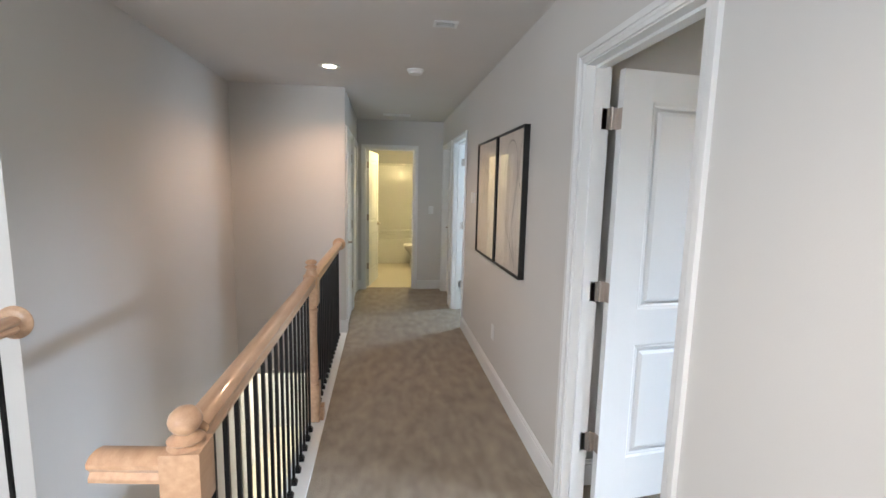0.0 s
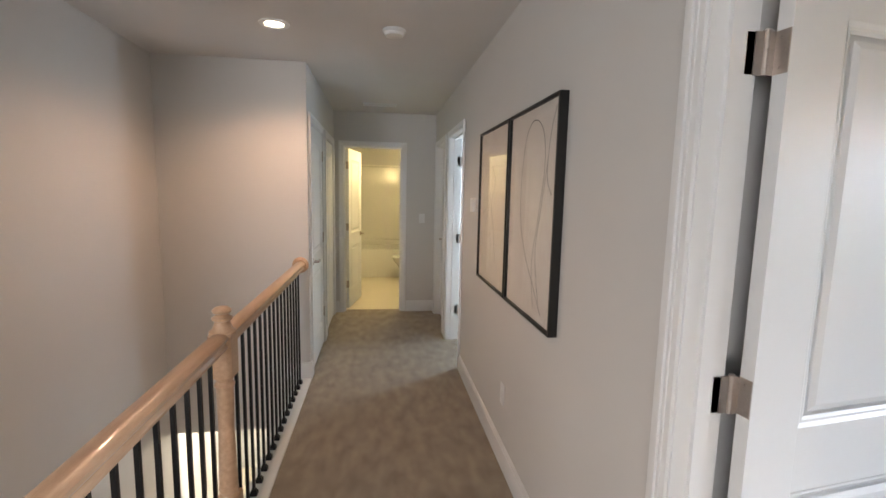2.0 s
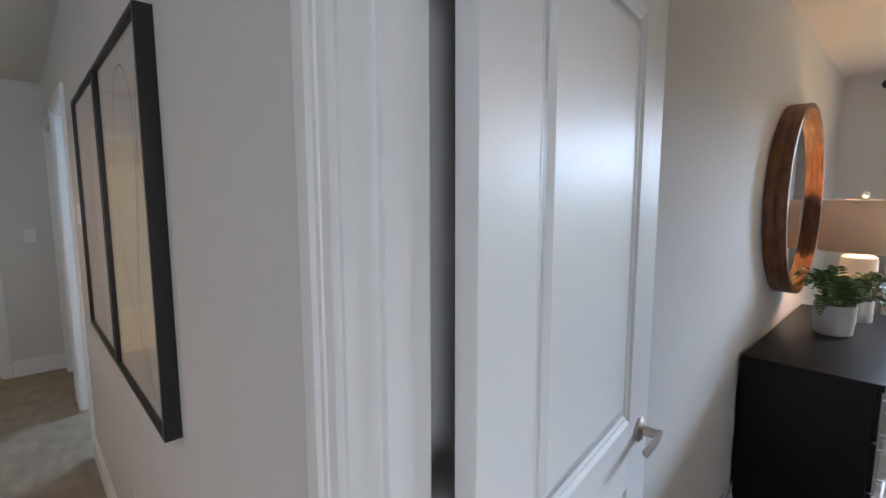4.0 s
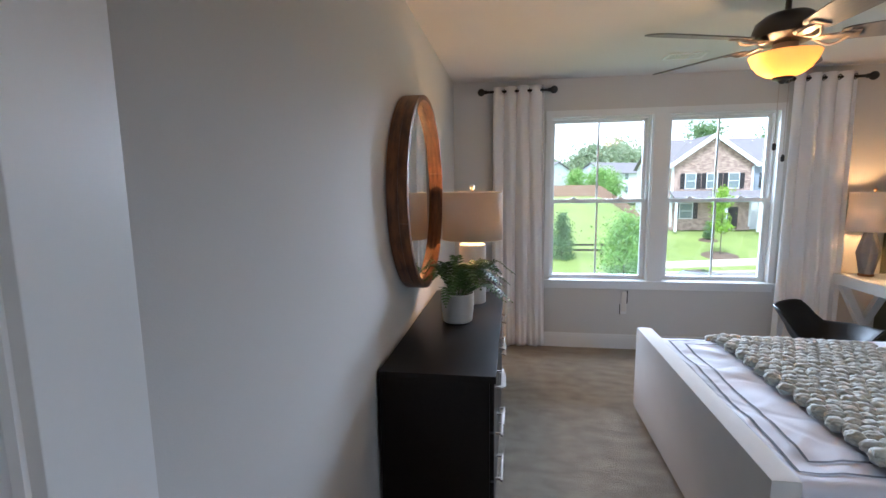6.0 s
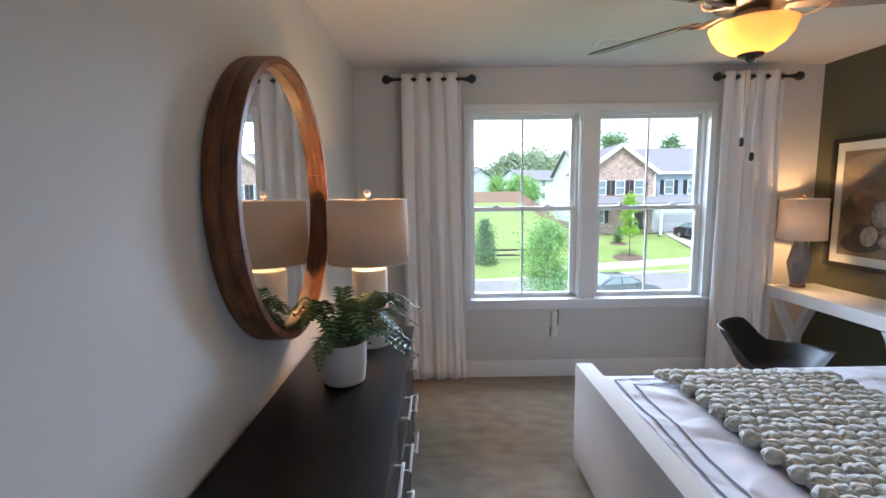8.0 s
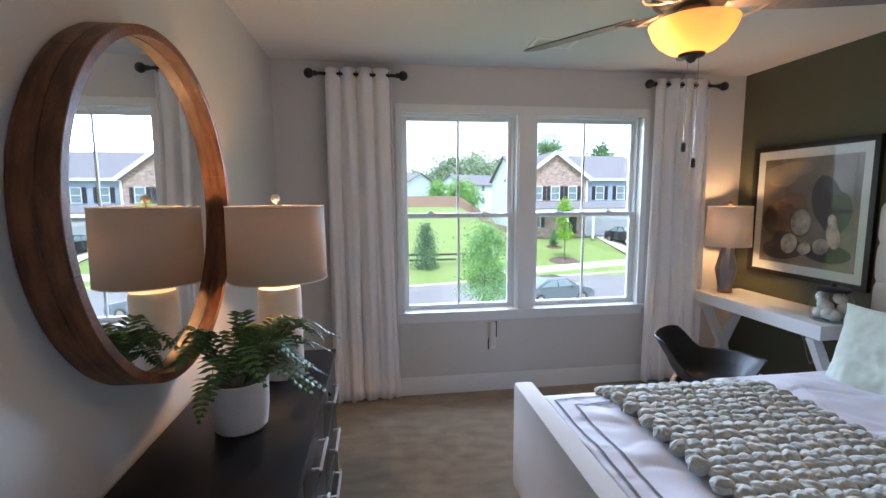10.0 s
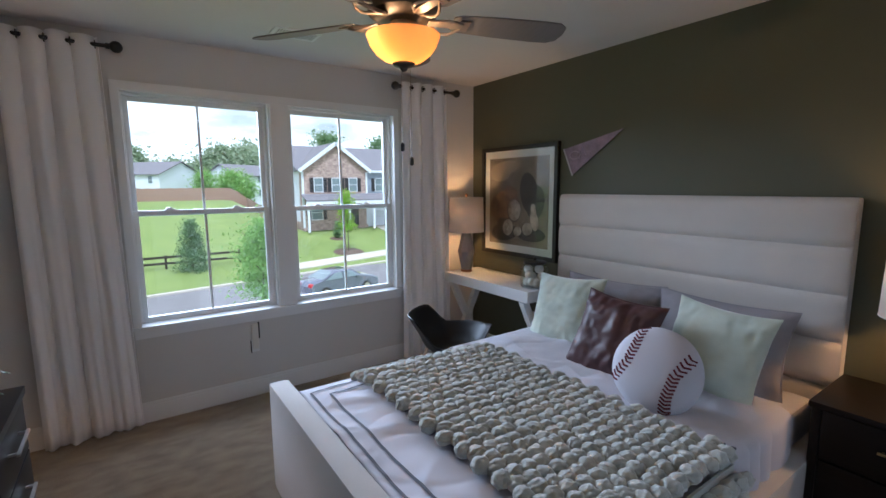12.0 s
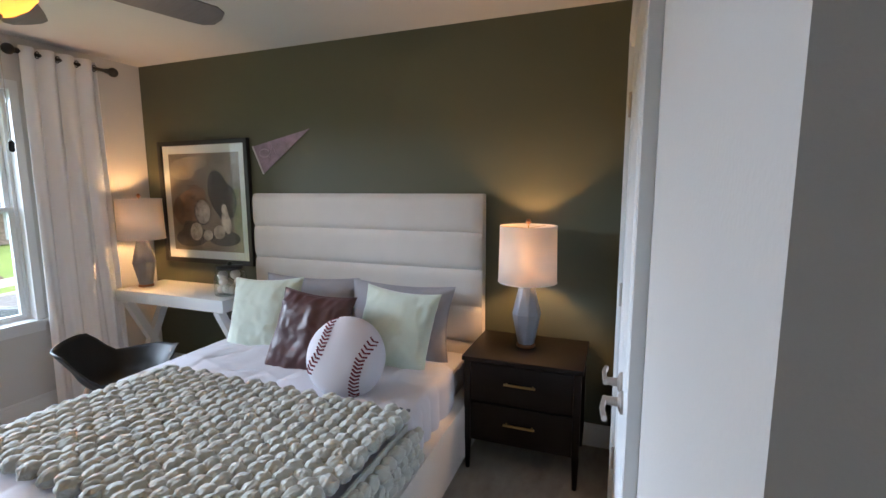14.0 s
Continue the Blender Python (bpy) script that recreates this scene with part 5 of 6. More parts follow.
def spot(cx, cz, rx, rz, material, turn=0):
    global lay
    lay += 1
    bm = bmesh.new()
    lathe(bm, [(1, 0), (1, 0.0004)], 32, pose(i0 + cx * (i1 - i0), yb + 0.0160 + 0.0006 * lay, k0 + cz * (k1 - k0), -90, 0, 0) @ pose(0, 0, 0, 0, 0, turn) @ Matrix.Diagonal((rx, rz, 1, 1)))
    part("photo_shape", bm, material, pic, smooth=False)


M_PGLOVE2 = mat("photo_glove_shade", (0.15, 0.085, 0.05), 0.4, scale=9, grain=20, bump=0, color2=(0.06, 0.035, 0.025))
M_PDARK = mat("photo_shadow", (0.05, 0.04, 0.035), 0.4, scale=5, grain=14, bump=0)
M_PWALL = mat("photo_backdrop", (0.36, 0.29, 0.22), 0.4, scale=2.0, grain=6, bump=0, color2=(0.22, 0.18, 0.14))
spot(0.80, 0.84, 0.13, 0.08, M_PWALL, 0)
spot(0.66, 0.90, 0.16, 0.05, M_PWALL, 0)
spot(0.72, 0.14, 0.17, 0.075, M_PDARK, 6)
spot(0.30, 0.60, 0.10, 0.17, M_PDARK, 12)
spot(0.20, 0.50, 0.10, 0.14, M_PDARK, -10)
spot(0.26, 0.14, 0.16, 0.06, M_PDARK, 0)
spot(0.72, 0.44, 0.185, 0.135, M_PGLOVE2, 14)
spot(0.70, 0.47, 0.160, 0.120, M_PGLOVE, 14)
spot(0.60, 0.60, 0.085, 0.060, M_PGLOVE, -20)
spot(0.88, 0.42, 0.050, 0.100, M_PGLOVE2, 8)
spot(0.54, 0.40, 0.082, 0.098, M_PDARK, 0)
spot(0.535, 0.405, 0.076, 0.092, M_PBALL, 0)
spot(0.70, 0.20, 0.105, 0.070, M_PDARK, -35)
spot(0.645, 0.20, 0.062, 0.072, M_PBALL, -25)
spot(0.475, 0.165, 0.050, 0.040, M_PBALL, 20)
spot(0.31, 0.20, 0.058, 0.052, M_PBALL, 30)
spot(0.20, 0.30, 0.045, 0.085, M_PBALL, 12)
spot(0.215, 0.42, 0.030, 0.050, M_PBALL, 12)
gl = bmesh.new()
vs = [gl.verts.new(c) for c in ((x0 + f, yb + 0.026, z0 + f), (x0 + f, yb + 0.026, z1 - f), (x1 - f, yb + 0.026, z1 - f), (x1 - f, yb + 0.026, z0 + f))]
gl.faces.new(vs)
part("glass", gl, M_PANE, pic, smooth=False)

pen = thing("pennant", "small lavender-grey felt pennant hung slanting on the olive wall", "pennant")
M_FELT = mat("lavender_felt", (0.34, 0.26, 0.36), 0.95, var=0.15, scale=14, grain=200, bump=0.5, color2=(0.20, 0.17, 0.21))
bm = bmesh.new()
tri = [(4.906, 1.793), (4.819, 1.601), (4.412, 1.896)]
lo = [bm.verts.new((x, OY + 0.004, z)) for x, z in tri]
hi = [bm.verts.new((x, OY + 0.009, z)) for x, z in tri]
bm.faces.new(lo)
bm.faces.new(hi[::-1])
for i in range(3):
    bm.faces.new((lo[i], lo[(i + 1) % 3], hi[(i + 1) % 3], hi[i]))
part("felt", bm, M_FELT, pen, smooth=False)
bm = bmesh.new()
rod(bm, (4.906, OY + 0.008, 1.795), (4.819, OY + 0.008, 1.599), 0.006, 8)
part("header_band", bm, M_LINEN, pen)
bm = bmesh.new()
tube(bm, [(4.80 + 0.045 * math.cos(a), OY + 0.0105, 1.745 + 0.028 * math.sin(a)) for a in (i * 0.4 for i in range(16))], 0.0035, 6)
tube(bm, [(4.76, OY + 0.0105, 1.715), (4.73, OY + 0.0105, 1.80), (4.70, OY + 0.0105, 1.74)], 0.0035, 6)
part("emblem", bm, mat("faded_felt_print", (0.42, 0.35, 0.45), 0.95, bump=0.2), pen)

# remote holder below the sill
rem = thing("remote_holder", "white fan remote in its wall holder under the window", "remote control")
part("holder", boxes((WX - 0.016, WX, 1.138, 1.192, 0.335, 0.425), bevel=0.003), M_TRIM, rem)
# two thin dark strips that outline the remote and holder on the wall
part("dark_edges", boxes((WX - 0.012, WX, 1.130, 1.140, 0.43, 0.55), (WX - 0.012, WX, 1.190, 1.197, 0.33, 0.42), bevel=0.001), M_NEARBLACK, rem, "thin dark edge strips")
part("remote", boxes((WX - 0.030, WX - 0.0165, 1.143, 1.187, 0.36, 0.545), bevel=0.004), M_CERAMIC, rem)

# charging cord under the desk
cord = thing("power_cord", "thin pale lamp cord trailing from the outlet under the desk", "cord")
bm = bmesh.new()
tube(bm, [(5.20 + 0.02 * i + 0.02 * math.sin(i), OY + 0.02 + 0.01 * math.sin(i * 1.7), 0.42 - 0.10 * math.sin(i * 0.5) + 0.015 * i) for i in range(20)], 0.0025, 6)
part("cable", bm, M_UPH, cord)
part("plug", boxes((5.185, 5.215, OY + 0.009, OY + 0.035, 0.43, 0.46), bevel=0.003), M_TRIM, cord)

# ceiling fan
FX, FY = 4.20, 0.915
# metal lightened and warmed: the light kit's glow is put into its colour
M_COPPERLIT = mat("lamplit_grey_metal", (0.34, 0.27, 0.22), 0.35, metal=0.6, bump=0.05)
fan = thing("ceiling_fan", "five-blade ceiling fan with a lit amber glass bowl", "ceiling fan")
T = Matrix.Translation((FX, FY, 0))
for name, prof, mt in (("canopy", [(0.07, 2.44), (0.068, 2.41), (0.05, 2.385), (0.02, 2.375)], M_BRONZE),
                       ("motor_housing", [(0.02, 2.300), (0.09, 2.285), (0.128, 2.255), (0.140, 2.215), (0.134, 2.185), (0.10, 2.165), (0.055, 2.157)], M_BRONZE),
                       ("switch_housing", [(0.050, 2.156), (0.052, 2.150), (0.050, 2.135), (0.048, 2.130), (0.046, 2.105), (0.030, 2.100)], M_COPPERLIT),
                       ("light_kit_ring", [(0.060, 2.118), (0.074, 2.118), (0.076, 2.124), (0.074, 2.130), (0.060, 2.130)], M_COPPERLIT),
                       ("bottom_cap", [(0.045, 2.004), (0.040, 1.995), (0.018, 1.988), (0.012, 1.978), (0.004, 1.974)], M_BRONZE)):
    bm = bmesh.new()
    lathe(bm, prof, 40, T)
    part(name, bm, mt, fan)
bm = bmesh.new()
rod(bm, (FX, FY, 2.295), (FX, FY, 2.39), 0.013, 16)
part("downrod", bm, M_BRONZE, fan)
bm = bmesh.new()
lathe(bm, [(0.036, 2.004), (0.075, 2.016), (0.108, 2.040), (0.130, 2.070), (0.142, 2.100), (0.145, 2.108), (0.139, 2.109), (0.126, 2.073), (0.100, 2.040), (0.070, 2.020), (0.034, 2.008)], 56, T, cap=False)
M_AMBER = shade_material()
M_AMBER.name = "amber_glass"
for nd in M_AMBER.node_tree.nodes:
    if nd.type == "BSDF_TRANSLUCENT":
        nd.inputs["Color"].default_value = (1.0, 0.62, 0.26, 1)
    if nd.type == "MIX_SHADER":
        nd.inputs[0].default_value = 0.75
    if nd.type == "BSDF_PRINCIPLED":
        nd.inputs["Roughness"].default_value = 0.25
        nd.inputs["Emission Color"].default_value = (1.0, 0.55, 0.20, 1)
        nd.inputs["Emission Strength"].default_value = 0.15
bowl = part("glass_bowl", bm, M_AMBER, fan, "lit amber glass bowl")
bowl.visible_shadow = False
for s in (-1, 1):
    bm = bmesh.new()
    bmesh.ops.create_uvsphere(bm, u_segments=16, v_segments=10, radius=0.022, matrix=Matrix.Translation((FX, FY + s * 0.058, 2.068)))
    b = part("bulb", bm, M_BULB, fan)
    b.visible_shadow = False
    lamp("fan_light", "POINT", pose(FX, FY + s * 0.058, 2.075), 4.2, (1.0, 0.60, 0.28), size=0.03)
for i in range(5):
    an = -108.6 + 72 * i
    m = Matrix.Translation((FX, FY, 2.172)) @ pose(0, 0, 0, 0, 0, an)
    bm = bmesh.new()
    prof = [(0.20, 0.040), (0.23, 0.056), (0.40, 0.068), (0.58, 0.074), (0.655, 0.071), (0.69, 0.048), (0.70, 0.0)]
    outline = [(r, w) for r, w in prof] + [(r, -w) for r, w in prof[-2::-1]]
    m2 = m @ pose(0, 0, 0, -13, 0, 0)
    lo = [bm.verts.new(m2 @ Vector((r, w, -0.003))) for r, w in outline]
    hi = [bm.verts.new(m2 @ Vector((r, w, 0.003))) for r, w in outline]
    bm.faces.new(lo)
    bm.faces.new(hi[::-1])
    for q in range(len(lo)):
        bm.faces.new((lo[q], lo[(q + 1) % len(lo)], hi[(q + 1) % len(lo)], hi[q]))
    bl = part("blade", bm, M_FANWOOD, fan, "weathered grey wood fan blade", smooth=False)
    bm = bmesh.new()
    box(bm, 0.10, 0.25, -0.018, 0.018, -0.012, -0.004, bevel=0.002, m=m2)
    box(bm, 0.23, 0.27, -0.035, 0.035, -0.010, -0.004, bevel=0.002, m=m2)
    for q in (-1, 1):
        tube(bm, [m2 @ Vector((0.11 + 0.13 * u, q * (0.012 + 0.034 * math.sin(math.pi * u)), -0.008 - 0.014 * math.sin(math.pi * u))) for u in (k / 10 for k in range(11))], 0.006, 8)
    part("blade_iron", bm, M_COPPERLIT, bl)
for dy, zb in ((0.012, 1.70), (-0.03, 1.645)):
    bm = bmesh.new()
    rod(bm, (FX, FY + dy, 2.0), (FX, FY + dy, zb), 0.0012, 5)
    c = part("pull_chain", bm, M_NICKEL, fan)
    bm = bmesh.new()
    lathe(bm, [(0.004, zb - 0.035), (0.008, zb - 0.03), (0.008, zb - 0.006), (0.003, zb)], 12, Matrix.Translation((FX, FY + dy, 0)))
    part("pull_knob", bm, M_BLACK, c)

# ---- outdoors ----
G0 = -2.9


RZ = -4.6      # the street lies lower than the houses


def smooth01(u):
    u = min(1.0, max(0.0, u))
    return u * u * (3 - 2 * u)


def hill(x, y):
    """Level up to the street, then a lawn that rises to the houses and, on the north side, on to the back fence."""
    front = RZ + (G0 - RZ) * min(1.0, max(0.0, (x - 35) / 14))
    return front + 3.0 * smooth01((x - 41) / 24) * smooth01((y + 13.5) / 5.0)


M_GRASS = mat("lawn_grass", (0.21, 0.27, 0.075), 0.95, scale=0.5, grain=14, bump=0.9, color2=(0.15, 0.21, 0.055), dist=0.05)
M_ROAD = mat("asphalt", (0.20, 0.19, 0.20), 0.9, var=0.08, scale=0.4, grain=40, bump=0.4)
M_CONC = mat("pale_concrete", (0.50, 0.46, 0.40), 0.9, var=0.06, scale=1, grain=30, bump=0.3)
M_SIDING = mat("white_siding", (0.70, 0.74, 0.82), 0.7, var=0.03, scale=1, grain=20, bump=0.1)
M_BLUESIDE = mat("pale_blue_siding", (0.30, 0.35, 0.45), 0.7, var=0.03, scale=1, grain=20, bump=0.1)
M_ROOF = mat("grey_shingles", (0.20, 0.19, 0.215), 0.95, var=0.12, scale=3, grain=9, bump=0.6)
M_STONE = mat("mixed_stone_veneer", (0.52, 0.40, 0.36), 0.9, scale=2.4, grain=7, bump=0.5, color2=(0.22, 0.15, 0.14), stretch=(1, 1, 2.6))
M_SHUTTER = mat("dark_shutter_paint", (0.025, 0.022, 0.03), 0.6, bump=0.05)
M_DARKGLASS = mat("house_window_glass", (0.20, 0.25, 0.28), 0.1, var=0.1, bump=0.0)
M_FENCE = mat("weathered_fence_wood", (0.36, 0.23, 0.18), 0.9, var=0.12, scale=2, grain=20, bump=0.3)
M_RAIL = mat("dark_fence_rail", (0.03, 0.02, 0.016), 0.8, bump=0.1)
M_BARK = mat("tree_bark", (0.11, 0.08, 0.06), 0.95, scale=6, grain=40, bump=0.8)
M_LEAF = mat("bright_leaves", (0.24, 0.40, 0.15), 0.6, var=0.25, scale=3, grain=12, bump=0.3, color2=(0.16, 0.29, 0.10))
M_LEAF2 = mat("dark_leaves", (0.13, 0.22, 0.11), 0.7, var=0.25, scale=2, grain=12, bump=0.3, color2=(0.09, 0.16, 0.08))
M_LIME = mat("lime_leaves", (0.22, 0.36, 0.04), 0.6, var=0.2, scale=3, grain=12, bump=0.3)
M_CARBLUE = mat("slate_blue_car_paint", (0.16, 0.17, 0.24), 0.25, metal=0.4, var=0.02, bump=0, coat=1.0)
M_CARBLACK = mat("black_car_paint", (0.015, 0.017, 0.02), 0.25, var=0.02, bump=0, coat=1.0)
M_TYRE = mat("tyre_rubber", (0.02, 0.02, 0.02), 0.85, bump=0.1)
M_MULCH = mat("brown_mulch", (0.12, 0.08, 0.06), 0.95, grain=30, bump=0.8)
M_TAIL = mat("red_tail_lamp", (0.55, 0.02, 0.03), 0.25, bump=0)

sheer(M_LEAF, 0.45, (0.42, 0.66, 0.18))
sheer(M_LEAF2, 0.40, (0.30, 0.46, 0.20))
sheer(M_LIME, 0.45, (0.50, 0.80, 0.10))
# distance haze put into the colour: far leaves paler and greyer
M_WOODS = mat("haze_painted_leaves", (0.36, 0.43, 0.31), 0.8, var=0.2, scale=0.3, grain=3, bump=0.2)
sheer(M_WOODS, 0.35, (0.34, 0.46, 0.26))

bm = bmesh.new()
xs = [6.3, 10, 14, 17, 20.0, 25.6, 29.6] + [33 + 2 * i for i in range(26)] + [95, 120, 180, 300, 600, 1500]
xs = sorted(set(xs) | {-1500, -200, -20, 35, 37, 39, 41})
ys = sorted(set([-1500, -300, -120, -80, -60, -45, -35, -28, -22, -18, -15] + [-14 + i for i in range(12)] + [0, 6, 12, 20, 35, 60, 100, 300, 1500]))
g = [[bm.verts.new((x, y, hill(x, y))) for y in ys] for x in xs]
for a, b in zip(g, g[1:]):
    for i in range(len(ys) - 1):
        bm.faces.new((a[i], b[i], b[i + 1], a[i + 1]))
structure("ground", bm, M_GRASS, smooth=True)
ROADM = Matrix.Translation((32.75, 0, RZ)) @ pose(0, 0, 0, 0, 0, 10)


def strip(name, x0, x1, z0, z1, material, y0=-220, y1=220, bevel=0.0):
    bm = boxes((x0, x1, y0, y1, z0, z1), bevel=bevel)
    bmesh.ops.transform(bm, matrix=ROADM, verts=bm.verts)
    return structure(name, bm, material)


strip("road", -7.6, 0, -0.3, 0.012, M_ROAD)
strip("kerb", 0, 0.35, -0.3, 0.12, M_CONC, bevel=0.03)
strip("kerb", -7.95, -7.6, -0.3, 0.12, M_CONC, bevel=0.03)
bm = bmesh.new()
rows = []
for i in range(60):
    yy = -6.2 - 2.0 * i
    row = []
    for xx, dz in ((1.5, -0.3), (1.5, 0.07), (3.0, 0.07), (3.0, -0.3)):
        p = ROADM @ Vector((xx, yy, 0))
        inner = ROADM @ Vector((1.5, yy, 0))
        row.append(bm.verts.new((p.x, p.y, max(hill(p.x, p.y), hill(inner.x, inner.y)) + dz)))
    rows.append(row)
for a, b in zip(rows, rows[1:]):
    for i in range(3):
        bm.faces.new((a[i], a[i + 1], b[i + 1], b[i]))
structure("pavement", bm, M_CONC)
bm = bmesh.new()
for x0, x1 in ((33.6, 49.2),):
    lo = [bm.verts.new(p) for p in ((33.2, -24.2, RZ + 0.03), (49.3, -26.9, G0 + 0.05), (49.3, -21.2, G0 + 0.05), (33.2, -19.4, RZ + 0.03))]
    up = [bm.verts.new(v.co + Vector((0, 0, 0.06))) for v in lo]
    bm.faces.new(lo)
    bm.faces.new(up[::-1])
    for i in range(4):
        bm.faces.new((lo[i], lo[(i + 1) % 4], up[(i + 1) % 4], up[i]))
structure("driveway", bm, M_CONC)


def house_window(parent, x, y, z, w, h, shutters=True):
    """A window on a wall that looks to -x."""
    wn_ = part("window", boxes((x - 0.06, x - 0.01, y - w / 2 - 0.07, y - w / 2, z - 0.07, z + h + 0.07), (x - 0.06, x - 0.01, y + w / 2, y + w / 2 + 0.07, z - 0.07, z + h + 0.07),
                               (x - 0.06, x - 0.01, y - w / 2, y + w / 2, z - 0.07, z), (x - 0.06, x - 0.01, y - w / 2, y + w / 2, z + h, z + h + 0.07), (x - 0.05, x - 0.01, y - w / 2, y + w / 2, z + h / 2 - 0.025, z + h / 2 + 0.025)), M_SIDING, parent)
    for q in (0, 1):
        part("pane", boxes((x - 0.03, x - 0.02, y - w / 2, y + w / 2, z + q * h / 2 + 0.03, z + (q + 1) * h / 2 - 0.03)), M_DARKGLASS, wn_)
    if shutters:
        for s in (-1, 1):
            bm = bmesh.new()
            yy = y + s * (w / 2 + 0.07 + 0.22)
            box(bm, x - 0.05, x - 0.005, yy - 0.2, yy + 0.2, z - 0.05, z + h + 0.05)
            for k in range(12):
                zz = z + 0.02 + k * h / 12
                box(bm, x - 0.065, x - 0.05, yy - 0.15, yy + 0.15, zz, zz + h / 24)
            part("shutter", bm, M_SHUTTER, parent)


def gable_block(x0, x1, y0, y1, z0, ze, zr, axis, t=0.0):
    """Walls with two gable ends; the ridge runs along axis."""
    bm = bmesh.new()
    if axis == "y":
        xm = (x0 + x1) / 2
        sec = [(x0, z0), (x1, z0), (x1, ze), (xm, zr), (x0, ze)]
        a = [bm.verts.new((x, y0, z)) for x, z in sec]
        b = [bm.verts.new((x, y1, z)) for x, z in sec]
    else:
        ym = (y0 + y1) / 2
        sec = [(y0, z0), (y1, z0), (y1, ze), (ym, zr), (y0, ze)]
        a = [bm.verts.new((x0, y, z)) for y, z in sec]
        b = [bm.verts.new((x1, y, z)) for y, z in sec]
    bm.faces.new(a)
    bm.faces.new(b[::-1])
    for i in range(5):
        bm.faces.new((a[i], a[(i + 1) % 5], b[(i + 1) % 5], b[i]))
    return bm


def roof_planes(x0, x1, y0, y1, ze, zr, axis, over=0.35, th=0.14):
    bm = bmesh.new()
    for s in (0, 1):
        if axis == "y":
            xm = (x0 + x1) / 2
            xe = x0 - over if s == 0 else x1 + over
            zo = ze - (zr - ze) * over / ((x1 - x0) / 2)
            c = [(xe, y0 - over, zo), (xe, y1 + over, zo), (xm, y1 + over, zr), (xm, y0 - over, zr)]
        else:
            ym = (y0 + y1) / 2
            ye = y0 - over if s == 0 else y1 + over
            zo = ze - (zr - ze) * over / ((y1 - y0) / 2)
            c = [(x0 - over, ye, zo), (x1, ye, zo), (x1, ym, zr), (x0 - over, ym, zr)]
        lo = [bm.verts.new(p) for p in c]
        hi = [bm.verts.new((p[0], p[1], p[2] + th)) for p in c]
        bm.faces.new(lo)
        bm.faces.new(hi[::-1])
        for i in range(4):
            bm.faces.new((lo[i], lo[(i + 1) % 4], hi[(i + 1) % 4], hi[i]))
    return bm


# the house across the street
HXF = 48.4
house = thing("house", "two-storey house with stone gable, blue siding and black shutters", "house")
part("wall", gable_block(HXF + 1.0, 61, -27.5, -12.9, G0, 3.35, 6.1, "y"), M_SIDING, house, "white lap siding walls")
part("wall", boxes((HXF + 0.94, HXF + 1.0, -27.5, -20.0, G0 + 2.7, 3.3)), M_BLUESIDE, house, "pale blue siding front")
part("roof", roof_planes(HXF + 1.0, 61, -27.5, -12.9, 3.35, 6.1, "y"), M_ROOF, house)
part("gable_wing", gable_block(HXF, HXF + 0.996, -20.0, -12.9, G0, 3.35, 5.95, "x"), M_STONE, house, "stone-faced front gable")
part("gable_roof", roof_planes(HXF, HXF + 6, -20.0, -12.9, 3.40, 6.0, "x"), M_ROOF, house)
bm = bmesh.new()
for s in (-1, 1):
    a, b = Vector((HXF - 0.36, -16.45, 6.02)), Vector((HXF - 0.36, -16.45 + s * 3.95, 3.13))
    d = (b - a).normalized()
    n_ = Vector((0, -d.z, d.y)) * 0.19
    lo = [bm.verts.new(p) for p in (a - n_, b - n_, b + n_, a + n_)]
    hi = [bm.verts.new(p + Vector((0.06, 0, 0))) for p in (a - n_, b - n_, b + n_, a + n_)]
    bm.faces.new(lo)
    bm.faces.new(hi[::-1])
    for i in range(4):
        bm.faces.new((lo[i], lo[(i + 1) % 4], hi[(i + 1) % 4], hi[i]))
box(bm, HXF + 0.55, HXF + 0.65, -27.8, -20.3, 3.1, 3.35)
for yy in (-12.95, -19.95):
    box(bm, HXF - 0.03, HXF + 0.12, yy - 0.1, yy + 0.1, G0 + 0.3, 3.1)
part("white_fascia", bm, M_SIDING, house, "white fascia boards")
for yy in (-14.55, -16.45, -18.35):
    house_window(house, HXF, yy, 1.10, 0.85, 1.35)
for yy in (-21.9, -24.3, -26.4):
    house_window(house, HXF + 0.94, yy, 1.10, 0.85, 1.35)
house_window(house, HXF, -14.3, -1.75, 1.1, 1.4)
# porch roof between the storeys, garage and entrance
bm = bmesh.new()
for c0, c1 in (((HXF - 1.7, 0.15), (HXF + 0.02, 0.75)),):
    lo = [bm.verts.new(p) for p in ((c0[0], -27.4, c0[1]), (c0[0], -12.7, c0[1]), (c1[0], -12.7, c1[1]), (c1[0], -27.4, c1[1]))]
    hi = [bm.verts.new((p.co.x, p.co.y, p.co.z + 0.12)) for p in lo]
    bm.faces.new(lo)
    bm.faces.new(hi[::-1])
    for i in range(4):
        bm.faces.new((lo[i], lo[(i + 1) % 4], hi[(i + 1) % 4], hi[i]))
part("porch_roof", bm, M_ROOF, house)
part("porch_beam", boxes((HXF - 1.68, HXF - 1.5, -27.4, -12.7, -0.15, 0.13)), M_SIDING, house)
for yy in (-12.9, -17.2, -20.0):
    part("porch_post", boxes((HXF - 1.66, HXF - 1.46, yy - 0.1, yy + 0.1, G0, -0.15)), M_SIDING, house)
gd = part("garage_door", boxes(*[(HXF - 0.02 + 0.9, HXF + 0.99, -26.6, -21.4, G0 + 0.02 + 0.55 * k, G0 + 0.55 * (k + 1)) for k in range(4)], bevel=0.02), M_SIDING, house)
